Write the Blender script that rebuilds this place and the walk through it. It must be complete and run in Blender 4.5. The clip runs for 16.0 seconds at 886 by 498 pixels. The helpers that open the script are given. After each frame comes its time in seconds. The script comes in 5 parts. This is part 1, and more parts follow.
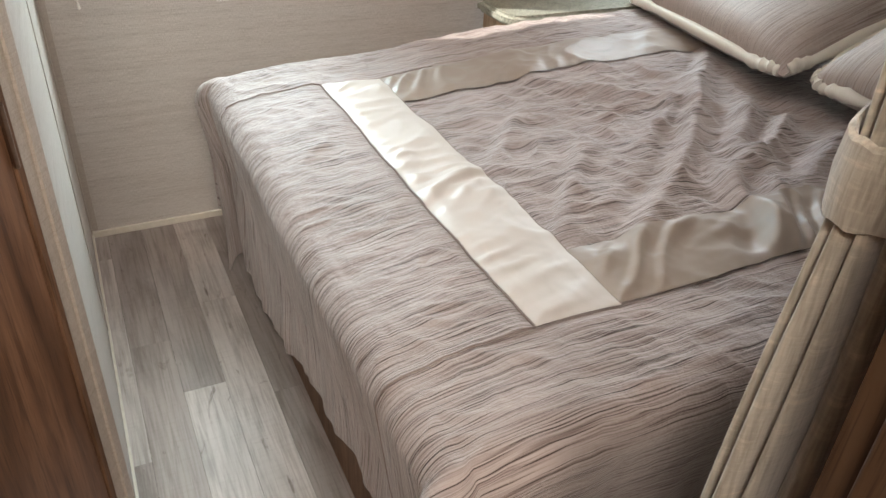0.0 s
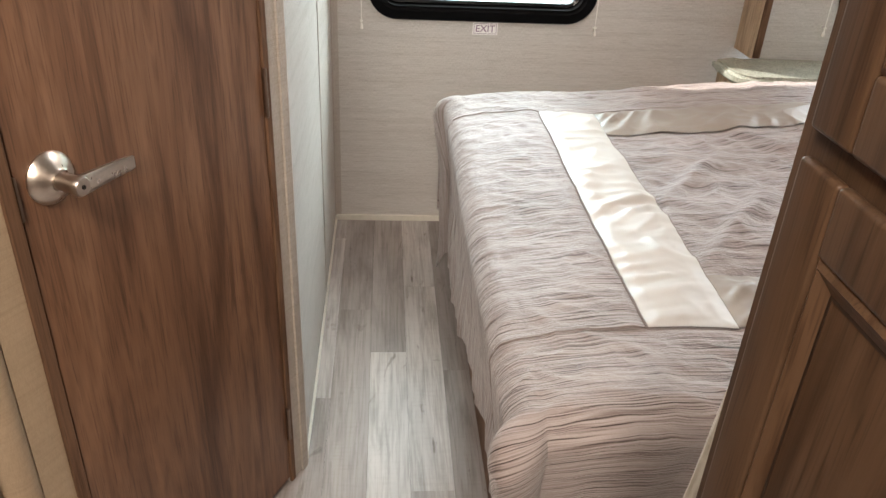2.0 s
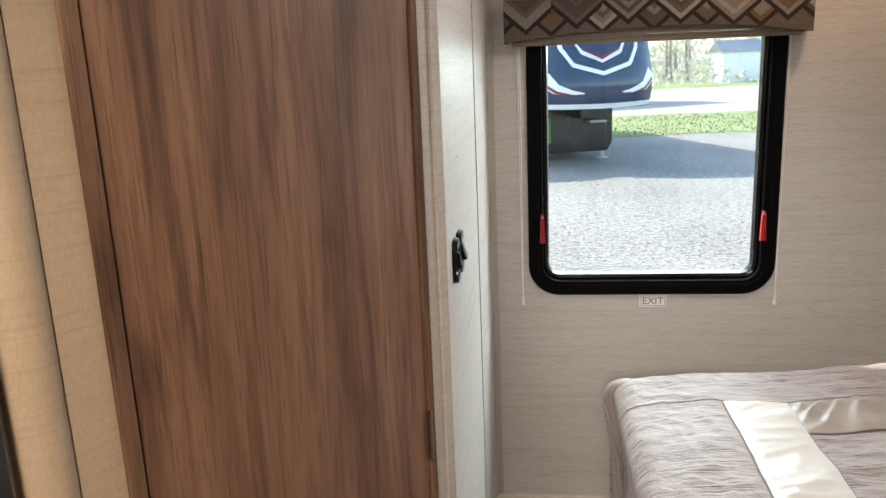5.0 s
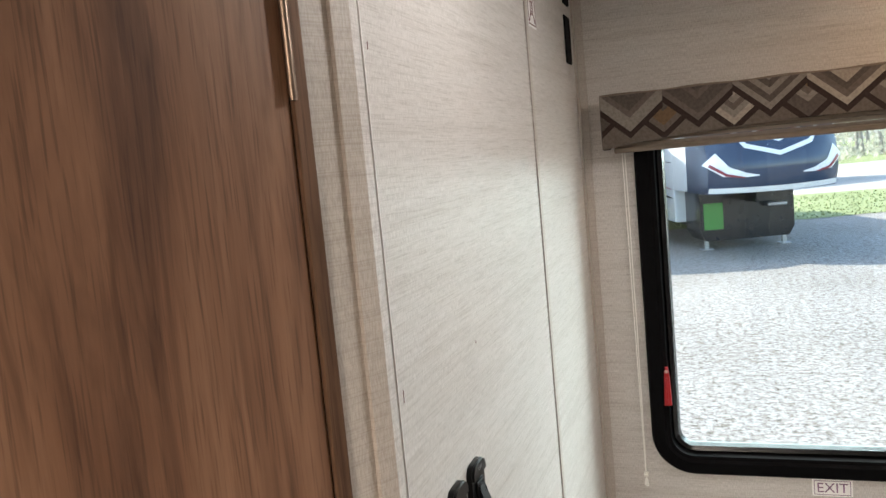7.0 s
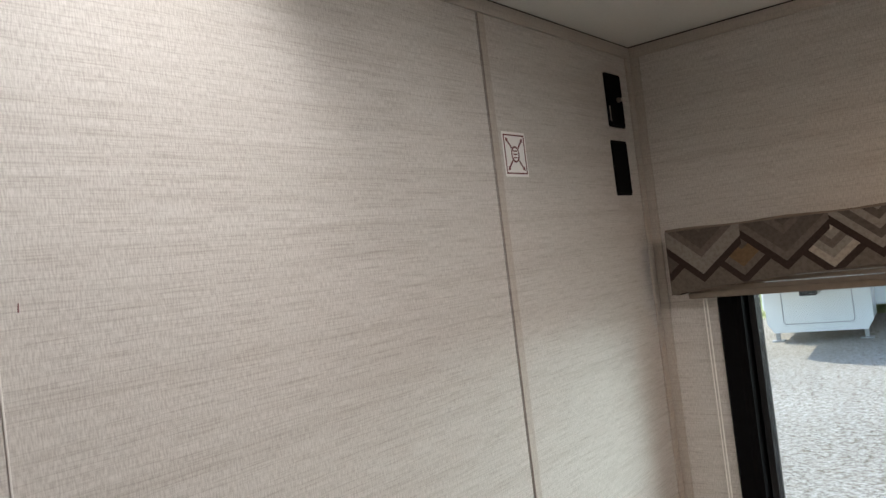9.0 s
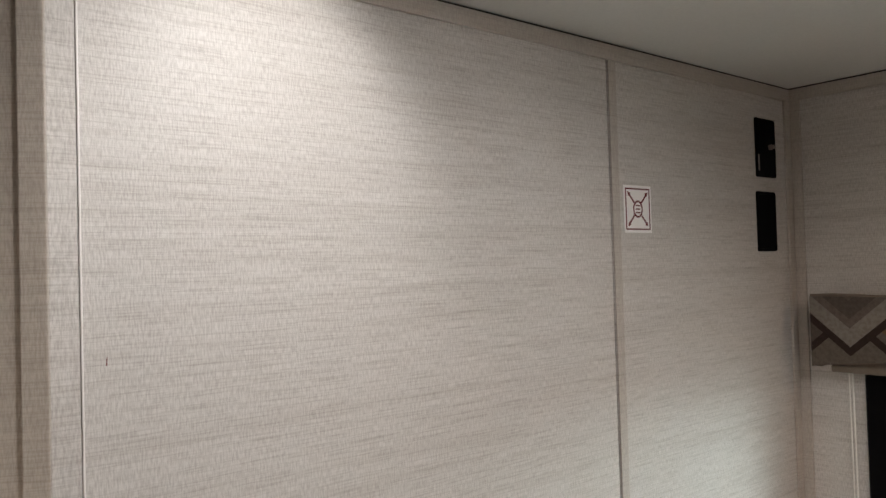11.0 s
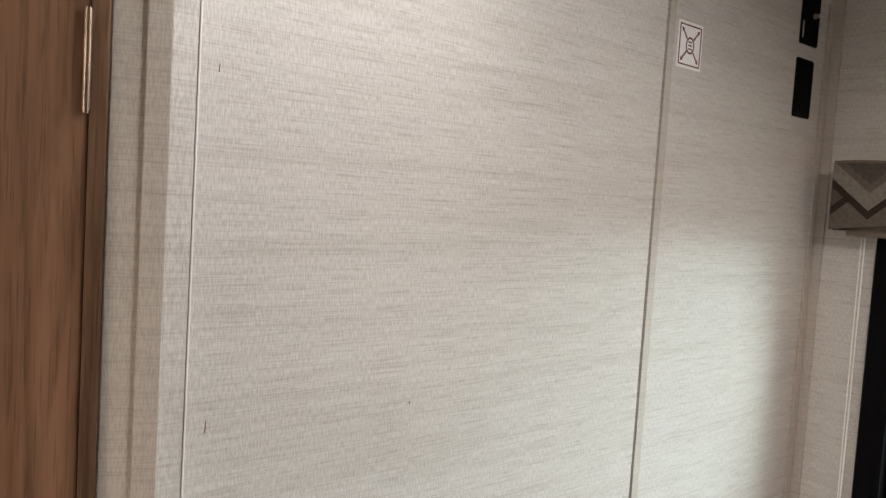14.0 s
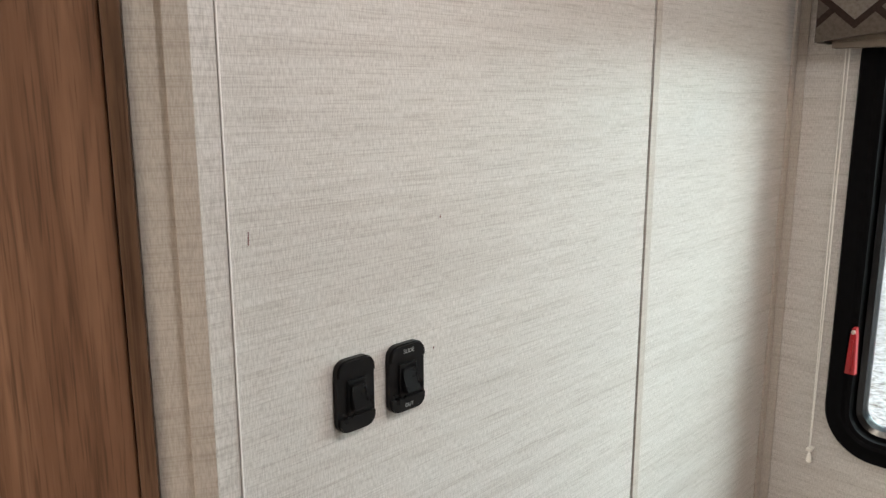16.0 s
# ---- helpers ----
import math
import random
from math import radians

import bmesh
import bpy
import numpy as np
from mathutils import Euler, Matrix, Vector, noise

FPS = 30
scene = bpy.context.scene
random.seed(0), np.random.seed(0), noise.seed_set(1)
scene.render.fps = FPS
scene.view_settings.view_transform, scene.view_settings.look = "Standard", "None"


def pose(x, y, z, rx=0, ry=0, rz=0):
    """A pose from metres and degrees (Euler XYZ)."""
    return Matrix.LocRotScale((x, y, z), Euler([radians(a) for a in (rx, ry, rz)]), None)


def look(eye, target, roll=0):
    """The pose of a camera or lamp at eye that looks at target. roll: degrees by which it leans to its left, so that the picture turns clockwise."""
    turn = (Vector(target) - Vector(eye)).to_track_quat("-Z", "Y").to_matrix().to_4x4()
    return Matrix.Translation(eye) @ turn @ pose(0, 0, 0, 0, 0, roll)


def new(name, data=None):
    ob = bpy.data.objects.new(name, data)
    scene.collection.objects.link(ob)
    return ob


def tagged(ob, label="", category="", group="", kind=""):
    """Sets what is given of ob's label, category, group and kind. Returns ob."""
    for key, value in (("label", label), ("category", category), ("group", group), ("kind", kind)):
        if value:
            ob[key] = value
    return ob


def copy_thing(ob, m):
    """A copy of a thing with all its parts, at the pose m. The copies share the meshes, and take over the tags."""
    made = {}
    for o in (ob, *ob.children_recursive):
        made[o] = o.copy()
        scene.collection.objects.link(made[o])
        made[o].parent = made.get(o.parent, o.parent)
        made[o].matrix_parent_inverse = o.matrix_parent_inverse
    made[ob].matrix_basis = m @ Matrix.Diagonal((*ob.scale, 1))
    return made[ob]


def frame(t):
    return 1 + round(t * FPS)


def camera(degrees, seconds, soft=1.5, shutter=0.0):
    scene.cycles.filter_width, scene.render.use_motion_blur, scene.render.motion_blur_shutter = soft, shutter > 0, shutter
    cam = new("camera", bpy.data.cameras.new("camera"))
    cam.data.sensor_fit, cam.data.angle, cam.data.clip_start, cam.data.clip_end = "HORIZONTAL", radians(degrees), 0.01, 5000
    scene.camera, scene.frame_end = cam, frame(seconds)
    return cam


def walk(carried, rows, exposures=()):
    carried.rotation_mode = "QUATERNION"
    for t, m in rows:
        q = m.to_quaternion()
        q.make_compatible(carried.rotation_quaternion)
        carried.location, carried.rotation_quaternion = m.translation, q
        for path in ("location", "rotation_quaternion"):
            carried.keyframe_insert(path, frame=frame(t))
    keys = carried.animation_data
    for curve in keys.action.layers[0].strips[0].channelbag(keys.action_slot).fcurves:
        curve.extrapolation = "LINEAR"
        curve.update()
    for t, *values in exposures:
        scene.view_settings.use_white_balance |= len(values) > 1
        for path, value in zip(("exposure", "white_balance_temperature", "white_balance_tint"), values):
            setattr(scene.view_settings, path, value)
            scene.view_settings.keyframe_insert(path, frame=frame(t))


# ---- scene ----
cam = camera(59.8, 16.0)
PATH = [
    (0, (0.074, -2.264, 1.302), (0.829, -0.761, 0.219), 2.8),
    (0.5, (0.104, -2.344, 1.3), (0.599, -0.719, 0.243), 2.6),
    (1, (0.136, -2.419, 1.306), (0.464, -0.731, 0.285), 2.3),
    (1.5, (0.157, -2.479, 1.305), (0.4, -0.759, 0.315), 3.0),
    (2, (0.173, -2.523, 1.305), (0.328, -0.787, 0.323), 3.0),
    (2.5, (0.168, -2.554, 1.31), (0.225, -0.816, 0.323), 1.5),
    (3, (0.183, -2.577, 1.338), (0.185, -0.809, 0.402), 0.9),
    (3.5, (0.186, -2.579, 1.378), (0.149, -0.748, 0.574), 2.7),
    (4, (0.172, -2.535, 1.409), (0.092, -0.647, 0.754), 3.4),
    (4.5, (0.145, -2.461, 1.433), (0.008, -0.542, 0.887), 0.9),
    (4.7, (0.141, -2.419, 1.44), (-0.034, -0.494, 0.928), -0.8),
    (6.8, (0.264, -1.874, 1.483), (-0.358, 0.01, 1.231), -4.6),
    (7, (0.281, -1.816, 1.498), (-0.385, 0.057, 1.280), -5.4),
    (7.5, (0.310, -1.682, 1.521), (-0.498, 0.144, 1.409), -8.5),
    (8, (0.391, -1.589, 1.515), (-0.606, 0.145, 1.505), -10.5),
    (8.5, (0.502, -1.496, 1.559), (-0.63, 0.153, 1.581), -8.9),
    (9, (0.61, -1.43, 1.603), (-0.626, 0.142, 1.642), -6.9),
    (9.5, (0.66, -1.39, 1.64), (-0.699, 0.077, 1.694), -5.4),
    (10, (0.672, -1.365, 1.671), (-0.8, -0.013, 1.745), -4.2),
    (10.2, (0.668, -1.361, 1.683), (-0.831, -0.039, 1.753), -3.5),
    (12.5, (0.662, -1.407, 1.616), (-0.88, -0.133, 1.632), 0.4),
    (13, (0.658, -1.434, 1.575), (-0.869, -0.142, 1.561), 2.1),
    (13.5, (0.667, -1.439, 1.534), (-0.86, -0.148, 1.479), 2.0),
    (14, (0.655, -1.461, 1.507), (-0.866, -0.169, 1.375), 3.6),
    (14.5, (0.661, -1.476, 1.475), (-0.878, -0.214, 1.277), 3.5),
    (15, (0.666, -1.478, 1.455), (-0.869, -0.226, 1.183), 2.1),
    (15.5, (0.641, -1.49, 1.431), (-0.855, -0.207, 1.091), 0.9),
    (16, (0.582, -1.518, 1.411), (-0.803, -0.131, 1.012), -0.1),
]
EXPOSURES = [(0, 2.15), (2.5, 2.35), (4.7, 2.15), (7.0, 2.22), (8.0, 2.13), (9.0, 1.74), (10.0, 1.7), (12.5, 1.82), (14.5, 2.12), (16, 2.15)]
walk(cam, [(t, look(eye, target, roll)) for t, eye, target, roll in PATH], EXPOSURES)

# ---------- world, sun, exposure ----------
world = bpy.data.worlds.new("sky")
scene.world = world
world.use_nodes = True
wn = world.node_tree.nodes
sky = wn.new("ShaderNodeTexSky")
sky.sky_type = "NISHITA"
sky.sun_disc = False
TO_SUN = Vector((-0.67, 0.34, 0.67)).normalized()
sky.sun_elevation = math.asin(TO_SUN.z)
sky.sun_rotation = math.atan2(TO_SUN.x, TO_SUN.y)
wn["Background"].inputs["Strength"].default_value = 0.15
world.node_tree.links.new(sky.outputs[0], wn["Background"].inputs["Color"])

sun_data = bpy.data.lights.new("sun", "SUN")
sun_data.energy = 2.0
sun_data.angle = radians(0.5)
sun_data.color = (1.0, 0.95, 0.87)
sun = new("sun", sun_data)
sun.matrix_world = look(TO_SUN * 40, (0, 0, 0))


def unseen_lamp(place, aim, watts, colour, cone, radius):
    d = bpy.data.lights.new("unseen_lamp", "SPOT")
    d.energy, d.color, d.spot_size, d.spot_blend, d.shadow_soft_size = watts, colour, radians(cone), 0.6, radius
    ob = new("unseen_lamp", d)
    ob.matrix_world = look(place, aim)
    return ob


unseen_lamp((0.21, -1.03, 1.93), (0.0, -1.05, 1.81), 0.6, (1.0, 0.97, 0.95), 104, 0.02)
# General fill added for the left wall, no source of its own.
unseen_lamp((0.78, -0.92, 1.945), (0.34, -0.99, 1.0), 5.2, (1.0, 0.955, 0.935), 152, 0.06)
unseen_lamp((0.92, -0.34, 1.945), (0.92, -0.30, 1.0), 2.0, (1.0, 0.66, 0.40), 168, 0.06)
# Two lamps added in the hall, standing in for light from the living area.
unseen_lamp((-0.15, -2.66, 1.945), (-0.08, -2.50, 0.5), 22, (1.0, 0.88, 0.76), 165, 0.16)
unseen_lamp((0.08, -3.75, 1.945), (0.10, -3.0, 0.6), 31, (1.0, 0.865, 0.73), 128, 0.16)


def sky_lamp(place, aim, w, h, watts, colour=(0.90, 0.98, 1.0)):
    """Daylight that falls in through a window's opening from above."""
    d = bpy.data.lights.new("sky_lamp", "AREA")
    d.shape, d.size, d.size_y, d.energy, d.color = "RECTANGLE", w, h, watts, colour
    ob = new("sky_lamp", d)
    ob.matrix_world = look(place, aim)


sky_lamp((1.00, 1.40, 2.05), (0.25, -0.6, 0.95), 2.2, 1.4, 47, (0.82, 0.98, 0.98))
sky_lamp((1.82, -0.03, 1.14), (1.70, -1.3, 0.62), 0.36, 0.56, 1.9, (0.86, 0.95, 1.0))


# ---------- node helpers ----------
def material(name, rough=0.6, metal=0.0, spec=0.5):
    m = bpy.data.materials.new(name)
    m.use_nodes = True
    b = m.node_tree.nodes["Principled BSDF"]
    b.inputs["Roughness"].default_value = rough
    b.inputs["Metallic"].default_value = metal
    b.inputs["Specular IOR Level"].default_value = spec
    return m, m.node_tree.nodes, m.node_tree.links, b


def coords(ns, ls, scale, kind="Object", rot=(0, 0, 0)):
    c = ns.new("ShaderNodeTexCoord")
    mp = ns.new("ShaderNodeMapping")
    mp.inputs["Scale"].default_value = scale
    mp.inputs["Rotation"].default_value = [radians(a) for a in rot]
    ls.new(c.outputs[kind], mp.inputs["Vector"])
    return mp.outputs[0]


def noise_tex(ns, ls, vec, scale, detail=4.0, rough=0.55, distort=0.0):
    n = ns.new("ShaderNodeTexNoise")
    n.inputs["Scale"].default_value = scale
    n.inputs["Detail"].default_value = detail
    n.inputs["Roughness"].default_value = rough
    n.inputs["Distortion"].default_value = distort
    if vec is not None:
        ls.new(vec, n.inputs["Vector"])
    return n.outputs["Fac"]


def ramp(ns, ls, fac, stops, constant=False):
    r = ns.new("ShaderNodeValToRGB")
    r.color_ramp.interpolation = "CONSTANT" if constant else "LINEAR"
    while len(r.color_ramp.elements) < len(stops):
        r.color_ramp.elements.new(0.5)
    for e, (p, c) in zip(r.color_ramp.elements, stops):
        e.position, e.color = p, (*c, 1)
    ls.new(fac, r.inputs[0])
    return r.outputs[0]


def mix(ns, ls, a, b, fac, mode="MIX"):
    m = ns.new("ShaderNodeMix")
    m.data_type, m.blend_type = "RGBA", mode
    for sock, v in ((m.inputs[6], a), (m.inputs[7], b), (m.inputs[0], fac)):
        if isinstance(v, (int, float)):
            sock.default_value = v
        elif isinstance(v, tuple):
            sock.default_value = (*v, 1)
        else:
            ls.new(v, sock)
    return m.outputs[2]


def math_node(ns, ls, op, a, b=0.0, c=0.0):
    m = ns.new("ShaderNodeMath")
    m.operation = op
    for sock, v in zip(m.inputs, (a, b, c)):
        if isinstance(v, (int, float)):
            sock.default_value = v
        else:
            ls.new(v, sock)
    return m.outputs[0]


def bump(ns, ls, b, height, strength, dist):
    n = ns.new("ShaderNodeBump")
    n.inputs["Strength"].default_value = strength
    n.inputs["Distance"].default_value = dist
    ls.new(height, n.inputs["Height"])
    ls.new(n.outputs[0], b.inputs["Normal"])


def plain(name, colour, rough=0.6, metal=0.0, spec=0.5, vary=0.12, scale=60.0, relief=0.0):
    m, ns, ls, b = material(name, rough, metal, spec)
    v = coords(ns, ls, (1, 1, 1))
    f = noise_tex(ns, ls, v, scale, 5)
    lo = tuple(c * (1 - vary) for c in colour)
    hi = tuple(min(1, c * (1 + vary)) for c in colour)
    ls.new(ramp(ns, ls, f, [(0.3, lo), (0.7, hi)]), b.inputs["Base Color"])
    g = noise_tex(ns, ls, v, scale * 0.15, 3)
    ls.new(math_node(ns, ls, "MULTIPLY_ADD", g, 0.2, rough - 0.1), b.inputs["Roughness"])
    if relief:
        bump(ns, ls, b, f, relief, 0.002)
    return m


# ---------- materials ----------
def linen_paper(name, base, rough=0.42, depth=1.0):
    """Printed linen wall covering: soft level streaks over a fine weave."""
    m, ns, ls, b = material(name, rough, spec=0.4)
    wide = noise_tex(ns, ls, coords(ns, ls, (3.2, 3.2, 150)), 1.0, 4, 0.6, 0.25)
    band = noise_tex(ns, ls, coords(ns, ls, (1.6, 1.6, 42)), 1.0, 3, 0.55, 0.3)
    thin = noise_tex(ns, ls, coords(ns, ls, (16, 16, 620)), 1.0, 3, 0.6, 0.1)
    warp = noise_tex(ns, ls, coords(ns, ls, (700, 700, 120)), 1.0, 3, 0.6)
    weft = noise_tex(ns, ls, coords(ns, ls, (90, 90, 800)), 1.0, 2, 0.5)
    cloud = noise_tex(ns, ls, coords(ns, ls, (1.3, 1.3, 1.3)), 1.0, 2)
    dark = tuple(c * k for c, k in zip(base, (0.89, 0.88, 0.865)))
    light = tuple(min(1, c * 1.06) for c in base)
    col = ramp(ns, ls, wide, [(0.30, dark), (0.46, base), (0.60, base), (0.78, light)])
    col = mix(ns, ls, col, ramp(ns, ls, band, [(0.33, (0.90, 0.89, 0.88)), (0.52, (1, 1, 1))]), 0.8 * depth, "MULTIPLY")
    col = mix(ns, ls, col, ramp(ns, ls, thin, [(0.34, (0.74, 0.72, 0.70)), (0.52, (1, 1, 1))]), 0.7 * depth, "MULTIPLY")
    col = mix(ns, ls, col, ramp(ns, ls, warp, [(0.36, (0.70, 0.68, 0.67)), (0.60, (1, 1, 1))]), 0.8 * depth, "MULTIPLY")
    col = mix(ns, ls, col, ramp(ns, ls, cloud, [(0.3, (0.95, 0.95, 0.95)), (0.7, (1, 1, 1))]), 1.0, "MULTIPLY")
    ls.new(col, b.inputs["Base Color"])
    h = math_node(ns, ls, "ADD", warp, weft)
    ls.new(math_node(ns, ls, "MULTIPLY_ADD", h, 0.16, rough - 0.12), b.inputs["Roughness"])
    bump(ns, ls, b, h, 0.2, 0.0008)
    return m


def wood(name, dark, mid, light, rough=0.45, grain=95.0, run=(1, 1, 1), streak=2.2, kind="Object", spec=0.45, rings=0.0):
    """Wood with its grain along the object's z axis; run scales the axes."""
    m, ns, ls, b = material(name, rough, spec=spec)
    x, y, z = run
    big = noise_tex(ns, ls, coords(ns, ls, (8 * x, 8 * y, 1.0 * z), kind), 1.0, 6, 0.62, streak)
    fine = noise_tex(ns, ls, coords(ns, ls, (grain * x, grain * y, 4.2 * z), kind), 1.0, 6, 0.7, 0.6)
    pore = noise_tex(ns, ls, coords(ns, ls, (420 * x, 420 * y, 14 * z), kind), 1.0, 2, 0.5)
    col = ramp(ns, ls, big, [(0.28, dark), (0.5, mid), (0.72, light)])
    vein = noise_tex(ns, ls, coords(ns, ls, (24 * x, 24 * y, 1.5 * z), kind), 1.0, 4, 0.6, 2.4)
    col = mix(ns, ls, col, ramp(ns, ls, vein, [(0.34, (0.52, 0.47, 0.43)), (0.50, (1, 1, 1)), (0.72, (1.12, 1.12, 1.12))]), 0.8, "MULTIPLY")
    col = mix(ns, ls, col, ramp(ns, ls, fine, [(0.30, (0.55, 0.52, 0.50)), (0.58, (1, 1, 1))]), 0.4, "MULTIPLY")
    col = mix(ns, ls, col, ramp(ns, ls, pore, [(0.30, (0.40, 0.36, 0.34)), (0.46, (1, 1, 1))]), 0.65, "MULTIPLY")
    if rings:
        field = noise_tex(ns, ls, coords(ns, ls, (5.5 * x, 5.5 * y, 0.55 * z), kind), 1.0, 1.5, 0.45, 0.3)
        line = math_node(ns, ls, "SINE", math_node(ns, ls, "MULTIPLY", field, 120.0))
        col = mix(ns, ls, col, ramp(ns, ls, math_node(ns, ls, "MULTIPLY_ADD", line, 0.5, 0.5), [(0.1, (0.66, 0.62, 0.60)), (0.55, (1, 1, 1))]), rings, "MULTIPLY")
    ls.new(col, b.inputs["Base Color"])
    ls.new(math_node(ns, ls, "MULTIPLY_ADD", fine, 0.18, rough - 0.08), b.inputs["Roughness"])
    bump(ns, ls, b, pore, 0.15, 0.0008)
    return m


PAPER = linen_paper("linen_wall_paper", (0.655, 0.622, 0.588))
PAPER_TRIM = linen_paper("linen_trim_paper", (0.52, 0.470, 0.42), 0.38, 0.7)
# Wall linen with shade painted in, for strips that face away from the light.
PAPER_SHADED = linen_paper("shaded_strip_paper", (0.48, 0.43, 0.375), 0.38, 0.8)
DOOR_WOOD = wood("walnut_laminate", (0.080, 0.036, 0.019), (0.184, 0.092, 0.050), (0.268, 0.146, 0.085), 0.42, 110, streak=1.6, rings=0.3)
CASING_WOOD = wood("dark_casing", (0.070, 0.037, 0.020), (0.15, 0.083, 0.049), (0.23, 0.135, 0.082), 0.55, 160, spec=0.18)
TAN_WOOD = linen_paper("tan_wood_print", (0.40, 0.295, 0.195), 0.36, 0.5)
CABINET_WOOD = wood("glazed_cabinet_wood", (0.066, 0.037, 0.021), (0.080, 0.046, 0.026), (0.095, 0.056, 0.032), 0.34, 40, streak=0.8, spec=0.22)
GLAZE = plain("dark_glaze", (0.018, 0.010, 0.006), 0.4, vary=0.3)
POST_WOOD = wood("light_post_wood", (0.36, 0.25, 0.16), (0.44, 0.32, 0.21), (0.50, 0.38, 0.26), 0.45, 60)
CEILING_MAT = plain("ceiling_vinyl", (0.66, 0.655, 0.62), 0.7, vary=0.03, scale=220, relief=0.1)
BLACK = plain("black_plastic", (0.0035, 0.0035, 0.004), 0.6, spec=0.04, vary=0.2)
BLACK_GLOSS = plain("black_gloss_plastic", (0.004, 0.004, 0.0045), 0.22, spec=0.38, vary=0.2)
DARK_GAP = plain("dark_gap", (0.015, 0.011, 0.009), 0.8)
RED = plain("red_plastic", (0.32, 0.008, 0.012), 0.32, vary=0.1)
NICKEL = plain("satin_nickel", (0.54, 0.48, 0.42), 0.30, 1.0, vary=0.05, scale=300)
BRASS = plain("hinge_bronze", (0.25, 0.185, 0.14), 0.38, 1.0, vary=0.1, scale=200)
WHITE_TRIM = plain("cream_baseboard", (0.66, 0.62, 0.54), 0.4, vary=0.05)
# Pale tone paints the highlight that window light leaves along the bead.
BEAD = plain("highlit_bead", (0.76, 0.73, 0.69), 0.4, vary=0.03)
STICKER = plain("sticker_paper", (0.86, 0.84, 0.82), 0.5, vary=0.03)
INK = plain("dark_red_ink", (0.13, 0.014, 0.018), 0.6)
INK_PURPLE = plain("purple_ink", (0.22, 0.12, 0.20), 0.6)
LETTER = plain("pale_letter", (0.28, 0.28, 0.28), 0.5)
CLEAR = plain("clear_wand", (0.84, 0.82, 0.77), 0.15, vary=0.03)
SWITCH = plain("black_switch_plastic", (0.004, 0.004, 0.0045), 0.30, spec=0.22, vary=0.15, scale=300)
SHADE_MAT = plain("brown_shade_lining", (0.16, 0.125, 0.095), 0.85, vary=0.1, relief=0.2)
LAMP_GLASS = plain("lamp_lens", (0.85, 0.84, 0.8), 0.4, vary=0.02)


def countertop_stone():
    m, ns, ls, b = material("green_stone_laminate", 0.25)
    v = coords(ns, ls, (1, 1, 1))
    f = noise_tex(ns, ls, v, 190, 6, 0.7)
    g = noise_tex(ns, ls, v, 24, 3)
    col = ramp(ns, ls, f, [(0.3, (0.10, 0.105, 0.085)), (0.47, (0.30, 0.31, 0.26)), (0.62, (0.42, 0.42, 0.36)), (0.75, (0.56, 0.55, 0.48))])
    ls.new(mix(ns, ls, col, ramp(ns, ls, g, [(0.3, (0.8, 0.8, 0.78)), (0.7, (1, 1, 1))]), 1.0, "MULTIPLY"), b.inputs["Base Color"])
    return m


STONE = countertop_stone()
SEAM = plain("seam_thread", (0.25, 0.195, 0.175), 0.7)


def plank_print():
    m, ns, ls, b = material("grey_plank_vinyl", 0.36, spec=0.4)
    info = ns.new("ShaderNodeObjectInfo")
    c = ns.new("ShaderNodeTexCoord")
    off = ns.new("ShaderNodeVectorMath")
    off.operation = "MULTIPLY_ADD"
    ls.new(info.outputs["Random"], off.inputs[0])
    off.inputs[1].default_value = (37, 53, 11)
    ls.new(c.outputs["Object"], off.inputs[2])

    def mapped(s):
        mp = ns.new("ShaderNodeMapping")
        mp.inputs["Scale"].default_value = s
        ls.new(off.outputs[0], mp.inputs["Vector"])
        return mp.outputs[0]

    big = noise_tex(ns, ls, mapped((13, 1.7, 1)), 1.0, 5, 0.6, 1.6)
    fine = noise_tex(ns, ls, mapped((120, 4.5, 1)), 1.0, 5, 0.65, 0.6)
    knot = noise_tex(ns, ls, mapped((16, 5.5, 1)), 1.0, 4, 0.6, 2.0)
    saw = noise_tex(ns, ls, mapped((18, 190, 1)), 1.0, 2, 0.5)
    tint = ramp(ns, ls, info.outputs["Random"], [(0.0, (0.29, 0.254, 0.240)), (0.35, (0.37, 0.330, 0.313)), (0.7, (0.45, 0.410, 0.392)), (1.0, (0.62, 0.580, 0.562))])
    col = mix(ns, ls, tint, ramp(ns, ls, big, [(0.3, (0.70, 0.69, 0.68)), (0.52, (1, 1, 1)), (0.75, (1.12, 1.11, 1.10))]), 1.0, "MULTIPLY")
    col = mix(ns, ls, col, ramp(ns, ls, fine, [(0.3, (0.55, 0.52, 0.50)), (0.55, (1, 1, 1))]), 0.75, "MULTIPLY")
    col = mix(ns, ls, col, ramp(ns, ls, knot, [(0.27, (0.40, 0.36, 0.33)), (0.36, (1, 1, 1))]), 0.8, "MULTIPLY")
    col = mix(ns, ls, col, ramp(ns, ls, saw, [(0.3, (0.88, 0.87, 0.86)), (0.5, (1, 1, 1))]), 0.5, "MULTIPLY")
    ls.new(col, b.inputs["Base Color"])
    ls.new(math_node(ns, ls, "MULTIPLY_ADD", fine, 0.2, 0.28), b.inputs["Roughness"])
    bump(ns, ls, b, fine, 0.16, 0.0008)
    return m


PLANK = plank_print()


